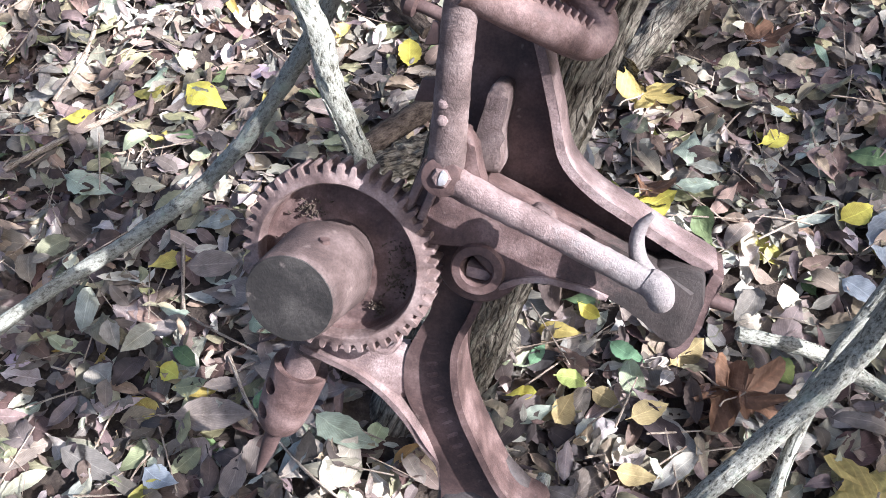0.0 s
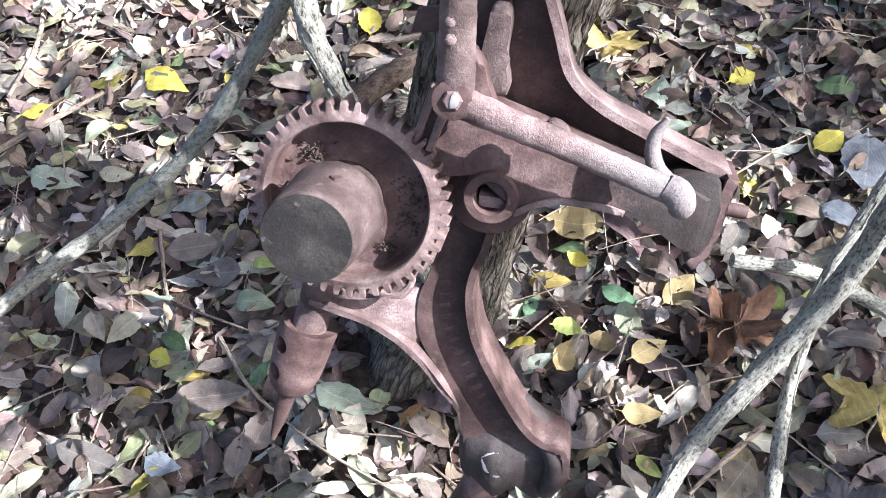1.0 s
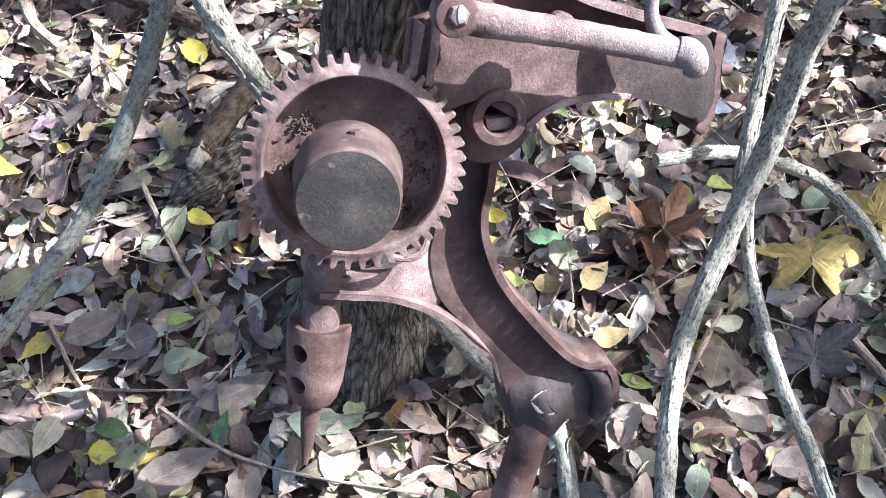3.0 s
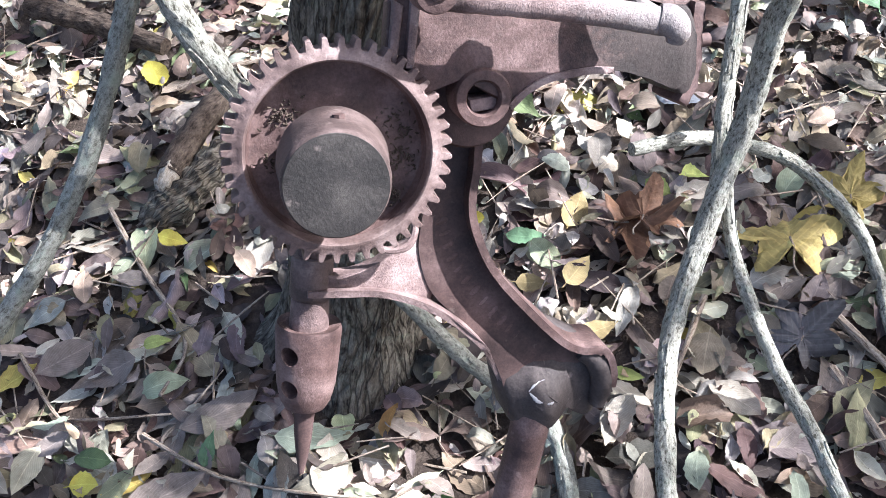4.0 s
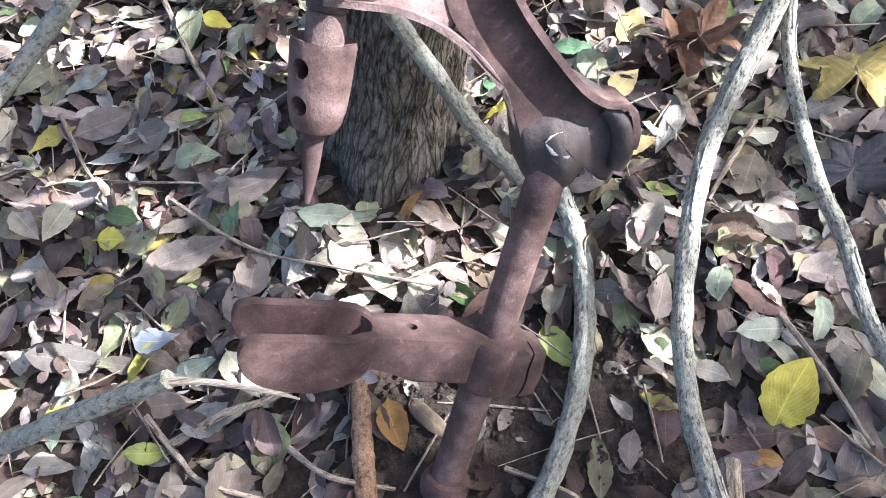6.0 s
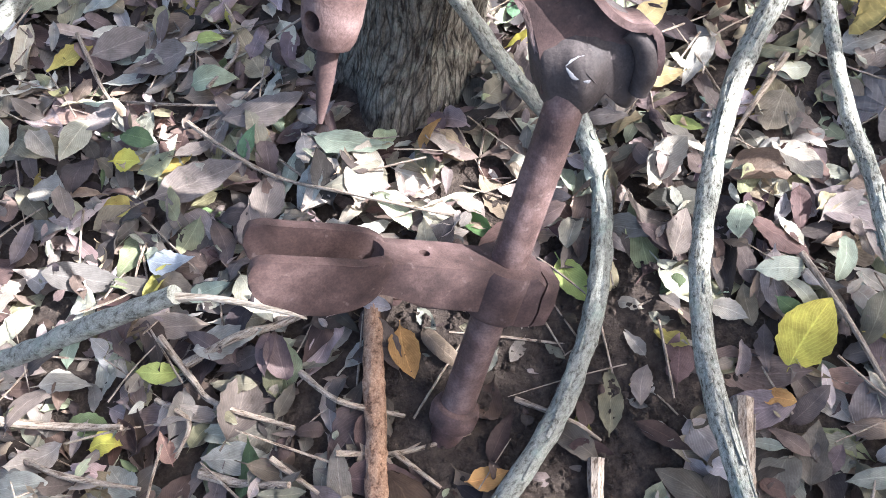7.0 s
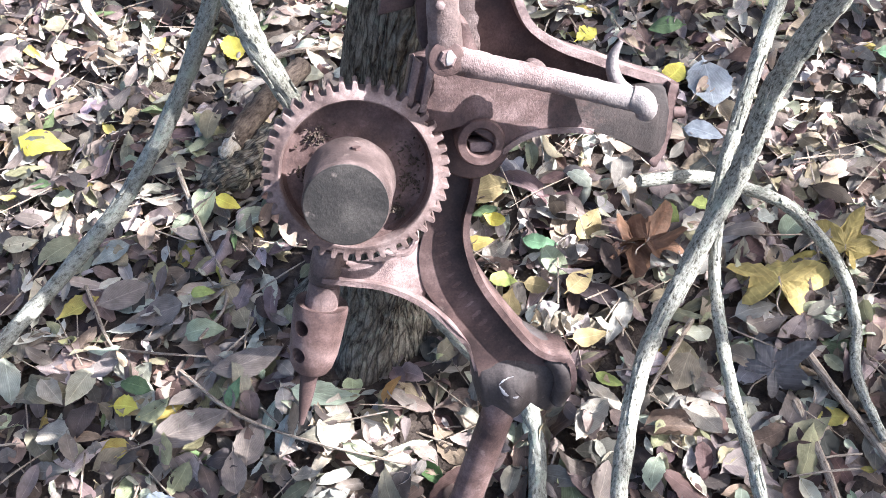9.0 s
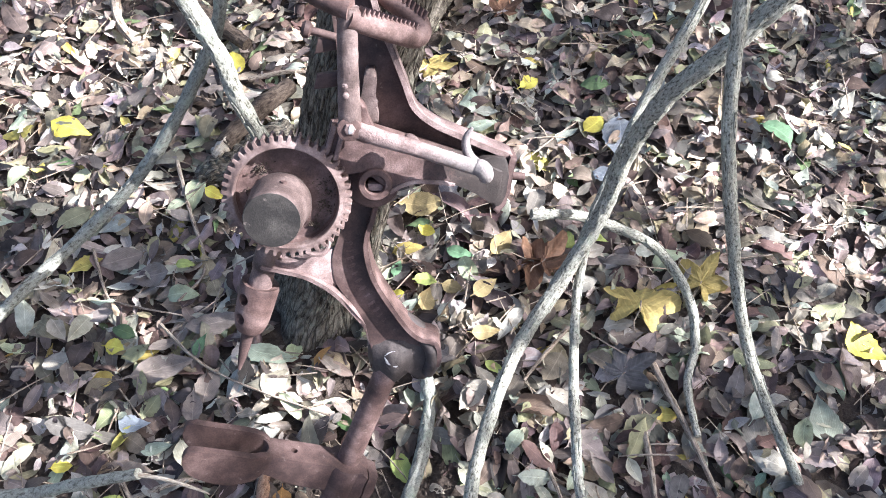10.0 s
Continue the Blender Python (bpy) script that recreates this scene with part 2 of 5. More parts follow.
def lathe(profile, m=Matrix(), seg=40, closed=False):
    return add_lathe(bmesh.new(), profile, m, seg, closed)


def along(a, b):
    """A matrix whose z runs from a to b."""
    a, b = Vector(a), Vector(b)
    return Matrix.Translation(a) @ (b - a).to_track_quat("Z", "Y").to_matrix().to_4x4()


def add_plate(bm, outline, w0, w1, bevel=0.002):
    """A closed outline in the plane, thick from w0 to w1, with rounded edges."""
    low = [bm.verts.new((x, y, w0)) for x, y in outline]
    top = [bm.verts.new((x, y, w1)) for x, y in outline]
    n = len(outline)
    faces = [bm.faces.new(low[::-1]), bm.faces.new(top)]
    for k in range(n):
        faces.append(bm.faces.new((low[k], low[(k + 1) % n], top[(k + 1) % n], top[k])))
    if bevel:
        edges = [e for f in faces[:2] for e in f.edges]
        bmesh.ops.bevel(bm, geom=edges, offset=bevel, segments=2, affect="EDGES", profile=0.5)
    return bm


def plate(outline, w0, w1, bevel=0.002):
    return add_plate(bmesh.new(), outline, w0, w1, bevel)


def add_flange(bm, path, thick, w0, w1, bevel=0.0016):
    """A strip standing on edge along a plane path, from w0 to w1."""
    p = [np.asarray(q) for q in path]
    left, right = [], []
    for i, q in enumerate(p):
        d = p[min(i + 1, len(p) - 1)] - p[max(i - 1, 0)]
        nrm = np.array((-d[1], d[0])) / max(1e-9, np.hypot(*d))
        left.append(q + nrm * thick / 2)
        right.append(q - nrm * thick / 2)
    return add_plate(bm, [tuple(q) for q in left + right[::-1]], w0, w1, bevel)


def carve(bm, cutter):
    """bm with the closed shape cutter taken out of it."""
    pair = []
    for k in (bm, cutter):
        bmesh.ops.recalc_face_normals(k, faces=k.faces)
        me = bpy.data.meshes.new("carve")
        k.to_mesh(me)
        k.free()
        pair.append(new("carve", me))
    mod = pair[0].modifiers.new("cut", "BOOLEAN")
    mod.operation, mod.object, mod.solver = "DIFFERENCE", pair[1], "EXACT"
    got = pair[0].evaluated_get(bpy.context.evaluated_depsgraph_get())
    out = bmesh.new()
    out.from_mesh(got.data)
    for ob in pair:
        me = ob.data
        bpy.data.objects.remove(ob)
        bpy.data.meshes.remove(me)
    return out


def roughen(bm, amount, freq):
    """Casting unevenness."""
    bm.normal_update()
    for v in bm.verts:
        v.co += v.normal * amount * (noise.noise(v.co * freq) + 0.4 * noise.noise(v.co * freq * 3.3))
    return bm


# ---- ground ----
def rise(x, y):
    """Height of the forest floor."""
    z = 0.012 * noise.noise(Vector((x * 3.1, y * 3.1, 0.3))) + 0.005 * noise.noise(Vector((x * 11, y * 11, 5.0)))
    far = max(0.0, math.hypot(x, y - 0.5) - 3)
    return z + 0.02 * far * noise.noise(Vector((x * 0.2, y * 0.2, 2.0)))


def build_ground():
    bm = bmesh.new()
    xs = [-400, -120, -40, -15, -7, -4] + list(np.linspace(-2, 2.4, 89)) + [4, 7, 15, 40, 120, 400]
    ys = [-400, -120, -40, -15, -7, -3, -1.5] + list(np.linspace(-0.6, 2.6, 65)) + [4, 7, 15, 40, 120, 400]
    grid = [[bm.verts.new((x, y, rise(x, y) - 0.012)) for x in xs] for y in ys]
    for a, b in zip(grid, grid[1:]):
        for i in range(len(xs) - 1):
            bm.faces.new((a[i], a[i + 1], b[i + 1], b[i]))
    return thing("ground", bm, SOIL, "dark damp woodland soil under fallen leaves", "ground", kind="structure")


build_ground()


# ---- tree ----
def build_tree():
    tree = tagged(new("tree"), "leaning tree trunk with deeply furrowed grey-brown bark", "tree")
    tree.location = (-0.095, 0.625, -0.01)
    bm = bmesh.new()
    grain = bm.verts.layers.float_vector.new("grain")
    seg, rows = 190, 330
    rings = []
    for i in range(rows + 1):
        z = -0.06 + 1.75 * i / rows
        cx, cy = 0.258 * z + 0.004 * math.sin(z * 9), 0.048 * z
        ring = []
        for k in range(seg):
            a = 2 * math.pi * k / seg
            flare = 0.036 * math.exp(-max(z, -0.02) / 0.050) * (0.7 + 0.5 * math.sin(3 * a + 0.7) + 0.3 * math.sin(5 * a))
            r = 0.092 - 0.018 * min(z, 1.0) + flare
            c = Vector((math.cos(a), math.sin(a), 0))
            # interlacing ridges: stretched cells, warped sideways
            warp = 0.20 * noise.noise(Vector((c.x * 2, c.y * 2, z * 13))) + 0.06 * noise.noise(Vector((c.x * 5, c.y * 5, z * 34)))
            q = Vector((math.cos(a + warp) * 6.6, math.sin(a + warp) * 6.6, z * 8.5))
            d = noise.voronoi(q * 1.25)[0]
            ridge = min(1.0, (d[1] - d[0]) * 2.6)
            r += 0.0040 * min(1.0, 0.35 + max(0.0, z) / 0.25) * (ridge - 0.6) + 0.0012 * noise.noise(q * 4.0) + 0.0016 * noise.noise(q * 11.0)
            v = bm.verts.new((cx + c.x * r, cy + c.y * r, z))
            v[grain] = (0.09 * math.cos(a + 0.4 * warp), 0.09 * math.sin(a + 0.4 * warp), z)
            ring.append(v)
        rings.append(ring)
    for a, b in zip(rings, rings[1:]):
        for k in range(seg):
            bm.faces.new((a[k], a[(k + 1) % seg], b[(k + 1) % seg], b[k]))
    bm.faces.new(rings[-1])
    part("trunk", bm, BARK, tree)
    top = Vector((0.258 * 1.65, 0.048 * 1.65, 1.65))
    for tip, r in (((1.3, 0.9, 4.2), 0.045), ((-0.3, 1.2, 4.0), 0.040), ((0.8, 0.3, 4.6), 0.050)):
        part("limb", tube([top - Vector((0, 0, 0.1)), top.lerp(Vector(tip), 0.35) + Vector((0.05, 0.02, 0.1)), Vector(tip)], [0.062, r, 0.012], 14, 10, 0.1), BARK, tree)
    return tree


build_tree()


# ---- drill: u to the right, v up, w towards its front, from the gear's centre ----
U, N = Vector((0.97344, -0.22895, 0.0)), Vector((-0.19306, -0.82084, 0.53754))
V = N.cross(U)
BASE = Vector((-0.039, -0.640, -0.071))
DRILL_POSE = Matrix.Translation((-0.1159, 0.4007, 0.5816)) @ Matrix((U, V, N)).transposed().to_4x4()
drill = tagged(new("post_drill"), "old rusty cast-iron hand-cranked post drill leaning against a tree", "drill")
drill.matrix_world = DRILL_POSE @ Matrix.Translation(BASE)


def iron(name, bm, mat=IRON, parent=None, label="", rough=0.0):
    if rough:
        roughen(bm, rough, 90)
    bm.transform(Matrix.Translation(-BASE))
    ob = part(name, bm, mat, parent or drill, label)
    return ob


def debris_on(g):
    """Crumbs of bark and moss caught in the gear's dish."""
    fr = random.Random(3)
    deb = bmesh.new()
    for cx, cy, bits, spread in ((0.050, 0.005, 60, 0.008), (0.047, -0.022, 50, 0.007), (0.030, -0.043, 50, 0.004), (-0.028, 0.033, 60, 0.007), (-0.050, 0.004, 24, 0.005)):
        for _ in range(bits):
            x, y, a, ln = cx + fr.gauss(0, spread), cy + fr.gauss(0, spread), fr.uniform(0, 6.28), fr.uniform(0.0006, 0.0024)
            if math.hypot(x, y) > 0.060:
                continue
            p = Vector((x, y, -0.0127 + fr.uniform(0.0, 0.003)))
            d = Vector((math.cos(a) * ln, math.sin(a) * ln, fr.uniform(-0.001, 0.002)))
            add_tube(deb, [p - d, p + Vector((0, 0, 0.001)), p + d], [0.0003, fr.uniform(0.0004, 0.0011), 0.0002], 5, 2)
    tagged(iron("debris", deb, LOG_BARK, g, "crumbs of bark and moss caught in the dish"), kind="stuff")


def build_gear():
    bm = bmesh.new()
    teeth, root, tip = 44, 0.0735, 0.0812
    outer = []
    for k in range(teeth):
        for f, r in ((-0.44, root), (-0.27, root + 0.0008), (-0.16, tip - 0.0008), (0.0, tip), (0.16, tip - 0.0008), (0.27, root + 0.0008)):
            a = 2 * math.pi * (k + f) / teeth
            outer.append((a, r * (1 + 0.006 * noise.noise(Vector((k * 1.7, f * 3, 0))))))
    rings = []
    w_front, w_back = 0.0080, -0.017
    rings.append([bm.verts.new((r * math.cos(a), r * math.sin(a), w_back)) for a, r in outer])
    rings.append([bm.verts.new((r * math.cos(a), r * math.sin(a), w_front - 0.0012)) for a, r in outer])
    rings.append([bm.verts.new(((r - 0.0012) * math.cos(a), (r - 0.0012) * math.sin(a), w_front)) for a, r in outer])
    n = len(outer)

    def turned(sections):
        return [[(r * math.cos(a), r * math.sin(a), w + 0.0006 * noise.noise(Vector((math.cos(a) * 4, math.sin(a) * 4, r * 90)))) for a, _ in outer] for r, w in sections]

    for ring in turned(((0.0705, 0.0085), (0.0690, 0.0092), (0.0675, 0.0098), (0.0660, 0.0100), (0.0648, 0.0088), (0.0642, 0.004), (0.0640, -0.003))):
        rings.append([bm.verts.new(q) for q in ring])
    rings.append(rings[0])
    for a, b in zip(rings, rings[1:]):
        for k in range(n):
            bm.faces.new((a[k], a[(k + 1) % n], b[(k + 1) % n], b[k]))
    g = iron("gear", bm, RIM_IRON, None, "rusty spur gear with a sunlit-pale rim and dished web", 0.0003)
    dish = bmesh.new()
    rings = [[dish.verts.new(q) for q in ring] for ring in turned(((0.0648, -0.0150), (0.0648, -0.0035), (0.0638, -0.0050), (0.0630, -0.0100), (0.0618, -0.0125), (0.0595, -0.0136), (0.050, -0.0130), (0.042, -0.0120), (0.034, -0.0105)))]
    for a, b in zip(rings, rings[1:]):
        for k in range(n):
            dish.faces.new((a[k], a[(k + 1) % n], b[(k + 1) % n], b[k]))
    dish.faces.new(rings[-1])
    dish.faces.new(rings[0][::-1])
    iron("dish", dish, IRON, g, "dark rust-brown dished web", 0.0003)
    hub = bmesh.new()
    seg, rows = 64, []
    for r, w in ((0.0300, -0.0125), (0.0285, -0.007), (0.0292, 0.010), (0.0345, 0.0145), (0.0380, 0.018), (0.0386, 0.022), (0.0382, 0.027), (0.0372, 0.036), (0.0362, 0.050), (0.0353, 0.072), (0.0345, 0.0782), (0.0330, 0.0802), (0.018, 0.0806)):
        sx = -0.0045 - 0.0045 * max(0, w) / 0.08
        rows.append([hub.verts.new((sx + r * math.cos(2 * math.pi * k / seg), r * math.sin(2 * math.pi * k / seg), w)) for k in range(seg)])
    for a, b in zip(rows, rows[1:]):
        for k in range(seg):
            hub.faces.new((a[k], a[(k + 1) % seg], b[(k + 1) % seg], b[k]))
    hub.faces.new(rows[0][::-1])
    hub.faces.new(rows[-1])
    face = lathe([(0.0335, 0.0795), (0.0332, 0.0806), (0.020, 0.0810)], Matrix.Translation((-0.0090, 0, 0)), 48)
    iron("hub", hub, HUB_SIDE, g, "thick rust-brown hub", 0.0005)
    iron("hub_face", face, HUB_IRON, g, "blackened weathered end face", 0.0002)
    iron("set_screw", tube([(0.004, 0.0300, 0.048), (0.0050, 0.0366, 0.048)], [0.0042, 0.0040], 8, 2), IRON_DARK, g, "sunken set screw")
    debris_on(g)
    iron("axle", lathe([(0.013, -0.085), (0.013, -0.015)], Matrix.Translation((-0.002, 0, 0))), IRON_DARK, g)
    return g


build_gear()

# the C-shaped body with its flanges
right_edge = spline([(0.112, -0.020), (0.103, -0.052), (0.093, -0.080), (0.092, -0.108), (0.100, -0.144), (0.121, -0.186), (0.143, -0.222), (0.160, -0.238), (0.176, -0.243)], 6)
left_edge = spline([(0.086, -0.290), (0.088, -0.262), (0.083, -0.226), (0.066, -0.187), (0.046, -0.150), (0.044, -0.113), (0.053, -0.086), (0.064, -0.060), (0.072, -0.020)], 6)
iron("body_web", plate([tuple(p) for p in right_edge] + [(0.170, -0.275), (0.150, -0.295)] + [tuple(p) for p in left_edge], -0.072, -0.058, 0.002), IRON_DARK, None, "concave web of the curved frame, toned shade-dark", 0.0005)
bmf = bmesh.new()
add_flange(bmf, list(right_edge) + spline([(0.179, -0.2445), (0.184, -0.252), (0.185, -0.268), (0.181, -0.284)], 5), 0.0065, -0.092, -0.041)
iron("throat_flange", bmf, IRON, None, "raised flange along the open throat", 0.0004)
brk_bot = spline([(-0.052, -0.116), (-0.024, -0.124), (0.008, -0.135), (0.039, -0.157), (0.064, -0.187), (0.082, -0.224), (0.0865, -0.248), (0.0885, -0.270)], 6)
brk_top = spline([(0.048, -0.100), (0.030, -0.103), (0.002, -0.111), (-0.021, -0.111), (-0.046, -0.102)], 6)
bracket = plate([tuple(p) for p in brk_bot if p[1] > -0.166] + [(0.053, -0.150), (0.051, -0.130), (0.054, -0.110)] + [tuple(p) for p in brk_top], -0.070, -0.052, 0.0075)
bmesh.ops.subdivide_edges(bracket, edges=[e for e in bracket.edges if e.calc_length() > 0.012], cuts=3, use_grid_fill=True)
for v in bracket.verts:
    # the bracket's face runs out into the web
    f = max(0.0, min(1.0, (v.co.x - 0.022) / 0.030))
    if v.co.z > -0.062:
        v.co.z -= 0.0095 * f * f * (3 - 2 * f)
iron("spindle_bracket", bracket, IRON_PALE, None, "", 0.0006)
bmf = bmesh.new()
add_flange(bmf, brk_bot, 0.0055, -0.084, -0.044)
for v in bmf.verts:
    # the flange sinks into the lower boss
    f = max(0.0, min(1.0, (-0.185 - v.co.y) / 0.055))
    if v.co.z > -0.06:
        v.co.z -= 0.020 * f * f * (3 - 2 * f)
iron("bracket_flange", bmf, IRON_PALE, None, "", 0.0004)

# worn raised marks down the web, too worn to read
mark_way = spline([(0.068, -0.092), (0.070, -0.125), (0.082, -0.160), (0.099, -0.195), (0.112, -0.220)], 3)
for k, p in enumerate(mark_way[:-1]):
    d = mark_way[k + 1] - p
    m = Matrix.Translation((p[0], p[1], -0.0584)) @ pose(0, 0, 0, 0, 0, math.degrees(math.atan2(d[1], d[0])))
    wide = (0.0026, 0.0016, 0.0022)[k % 3]
    bar = tube([(0, -0.0055, 0), (0.0004, -0.003, 0), (-0.0003, 0.003, 0), (0, 0.0055, 0)], [wide * 0.5, wide, wide, wide * 0.5], 14, 3, 0.25, 0.42)
    bar.transform(m)
    iron("raised_mark", bar, IRON)

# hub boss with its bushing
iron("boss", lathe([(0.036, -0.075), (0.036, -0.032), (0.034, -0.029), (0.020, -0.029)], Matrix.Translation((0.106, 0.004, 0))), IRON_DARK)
bush = iron("bushing", lathe([(0.0215, -0.045), (0.0215, -0.003), (0.0200, 0.0), (0.0135, 0.0005), (0.0120, -0.002), (0.0115, -0.030)], Matrix.Translation((0.1105, 0.010, 0)), 40, True), IRON, None, "worn ring-shaped bushing", 0.0003)
iron("shaft_stub", plate([(0.1005, 0.0005), (0.1200, -0.0010), (0.1215, 0.0085), (0.1010, 0.0105)], -0.028, -0.006, 0.002), IRON_PALE, bush, "slotted shaft end inside the bushing")

# upper arm
arm_low = spline([(0.128, -0.002), (0.145, 0.007), (0.168, 0.011), (0.205, 0.006), (0.235, -0.008), (0.258, -0.024)], 6)
iron("arm_face", plate([tuple(p) for p in arm_low] + [(0.268, -0.020), (0.272, 0.02), (0.240, 0.036), (0.150, 0.068), (0.080, 0.094), (0.060, 0.090), (0.046, 0.046), (0.066, 0.020), (0.100, 0.030)], -0.030, -0.004, 0.003), ARM_IRON, None, "", 0.0007)
bmf = bmesh.new()
add_flange(bmf, [p for p in arm_low if p[0] < 0.214], 0.005, -0.045, -0.001)
iron("lower_arm_flange", bmf, IRON_PALE, None, "", 0.0004)
up_edge = spline([(0.112, 0.285), (0.120, 0.240), (0.128, 0.205), (0.140, 0.172), (0.152, 0.137), (0.164, 0.102), (0.188, 0.080), (0.215, 0.066), (0.252, 0.048), (0.284, 0.034)], 6)
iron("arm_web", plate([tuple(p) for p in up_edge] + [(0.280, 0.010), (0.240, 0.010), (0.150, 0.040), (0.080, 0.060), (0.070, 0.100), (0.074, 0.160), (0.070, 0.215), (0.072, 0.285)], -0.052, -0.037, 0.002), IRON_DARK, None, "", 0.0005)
bmf = bmesh.new()
add_flange(bmf, up_edge, 0.0070, -0.058, -0.014, 0.002)
iron("upper_arm_flange", bmf, IRON_PALE, None, "pale rust flange curving up the arm", 0.0004)
iron("arm_tip", plate([tuple(p) for p in spline([(0.222, 0.006), (0.245, -0.012), (0.262, -0.028), (0.272, -0.022), (0.278, 0.002), (0.278, 0.032), (0.264, 0.038), (0.240, 0.034)], 3, True)], -0.055, -0.0050, 0.003), ARM_IRON, None, "weathered grey arm end, darkened as in shade", 0.0010)
bmf = bmesh.new()
add_flange(bmf, spline([(0.262, -0.036), (0.270, -0.026), (0.277, -0.006), (0.281, 0.016), (0.286, 0.036)], 5), 0.0090, -0.056, -0.0060, 0.003)
iron("arm_end_flange", bmf, IRON, None, "rust-orange flange closing the arm's end", 0.0016)
iron("pin", tube([(0.276, 0.004, -0.036), (0.304, 0.000, -0.036)], [0.0062, 0.0052], 12, 4, 0.10), IRON_DARK)
iron("rib", plate([tuple(p) for p in spline([(0.096, 0.094), (0.119, 0.088), (0.117, 0.115), (0.120, 0.140), (0.117, 0.152), (0.107, 0.152), (0.104, 0.138), (0.099, 0.116)], 4, True)], -0.045, -0.004, 0.004), UPRIGHT_IRON, None, "", 0.0006)
for shift in (0.0, 0.013):
    iron("corner_rib", plate([(0.047 + shift, 0.045), (0.0530 + shift, 0.043), (0.0690 + shift, 0.086), (0.063 + shift, 0.092)], -0.020, 0.0020, 0.0024), IRON_PALE, None, "", 0.0006)

# feed lever: two rods meeting at an elbow
lever = iron("feed_lever", tube([(0.087, 0.093, 0.033), (0.120, 0.081, 0.035), (0.160, 0.067, 0.035), (0.199, 0.052, 0.034), (0.230, 0.0395, 0.031), (0.240, 0.036, 0.029), (0.2445, 0.035, 0.028)], [0.0122, 0.0108, 0.0100, 0.0097, 0.0096, 0.0100, 0.006], 20, 9, 0.07, 0.75, (0, 0, 1), 160), LEVER_IRON, None, "feed lever rod with a sunlit-pale end", 0.0003)
iron("curled_end", tube([(0.235, 0.039, 0.030), (0.243, 0.035, 0.032), (0.246, 0.027, 0.033), (0.244, 0.020, 0.031)], [0.0105, 0.0112, 0.0100, 0.0060], 16, 6, 0.05, 0.85, (0, 0, 1), 160), LEVER_IRON, lever)
iron("elbow", lathe([(0.0145, 0.012), (0.0150, 0.036), (0.0140, 0.0415), (0.0105, 0.0425)], Matrix.Translation((0.086, 0.094, 0))), IRON, lever, "", 0.0003)
iron("bolt_head", lathe([(0.0076, 0.040), (0.0074, 0.0440), (0.0058, 0.0452)], Matrix.Translation((0.0865, 0.0945, 0)), 6), IRON_PALE, lever, "worn bolt head with a bright scuff", 0.0004)
iron("scuff_mark", plate([tuple(p) for p in spline([(0.085, 0.090), (0.090, 0.091), (0.092, 0.097), (0.088, 0.101), (0.086, 0.097)], 3, True)], 0.0445, 0.0458, 0.0004), SCUFF, lever)
iron("tab", plate([tuple(q) for q in spline([(0.143, 0.062), (0.149, 0.078), (0.156, 0.082), (0.165, 0.077), (0.168, 0.068), (0.167, 0.054)], 3)], 0.020, 0.030, 0.004), IRON_PALE, lever)
iron("hook", tube([(0.237, 0.0385, 0.024), (0.228, 0.0485, 0.020), (0.224, 0.0620, 0.018), (0.2255, 0.0735, 0.018), (0.232, 0.0845, 0.020)], [0.0075, 0.0066, 0.0056, 0.0046, 0.0020], 12, 5, 0.04), LEVER_IRON, lever, "curved hook at the lever's end")
upright = iron("upright_rod", tube([(0.087, 0.095, 0.031), (0.0885, 0.140, 0.038), (0.0912, 0.190, 0.048), (0.0957, 0.236, 0.056)], [0.0140, 0.0126, 0.0118, 0.0118], 20, 9, 0.05, 0.75, (0, 0, 1), 160), UPRIGHT_IRON, None, "worn rust-brown upright rod")
iron("gusset", plate([tuple(p) for p in spline([(0.094, 0.089), (0.116, 0.083), (0.110, 0.103), (0.105, 0.121), (0.096, 0.130)], 4)], 0.016, 0.034, 0.004), IRON, upright)
for v_at in (0.136, 0.1475):
    iron("bolt", lathe([(0.0042, 0.038), (0.0040, 0.0485), (0.0024, 0.0495)], Matrix.Translation((0.0855, v_at, 0)), 6), IRON_PALE, upright)
yoke = iron("yoke", tube([(0.094, 0.224, 0.056), (0.120, 0.212, 0.040), (0.150, 0.198, 0.015), (0.168, 0.189, -0.006), (0.177, 0.192, -0.018), (0.174, 0.204, -0.026), (0.150, 0.222, -0.034), (0.122, 0.240, -0.042)], [0.0125, 0.0130, 0.0135, 0.0130, 0.0120, 0.0125, 0.0130, 0.0130], 18, 7, 0.03, 0.9, (0, 0, 1), 140), IRON, None, "toothed yoke at the head")
for count, a, b, up in ((13, (0.106, 0.2180, 0.050), (0.164, 0.1915, 0.000), 0.0125), (9, (0.176, 0.2030, -0.022), (0.138, 0.2300, -0.036), 0.0115)):
    for k in range(count):
        p = Vector(a).lerp(Vector(b), k / (count - 1)) + Vector((0.004, up, 0.004))
        tooth = plate([(-0.0019, -0.005), (0.0019, -0.005), (0.0012, 0.0040), (-0.0006, 0.0046)], -0.0055, 0.0055, 0.0005)
        tooth.transform(Matrix.Translation(p) @ pose(0, 0, 0, 0, 35, -24))
        iron("ratchet_tooth", tooth, IRON, yoke)
iron("crank_stub", tube([(0.098, 0.232, 0.058), (0.075, 0.240, 0.050), (0.050, 0.252, 0.040)], [0.012, 0.0115, 0.011], 16, 5, 0.03), IRON, yoke)

bolt = iron("clamp_bolt", tube([(0.074, 0.190, -0.022), (0.052, 0.197, -0.022), (0.041, 0.200, -0.022)], [0.0050, 0.0050, 0.0050], 12, 4, 0.06), IRON_DARK)
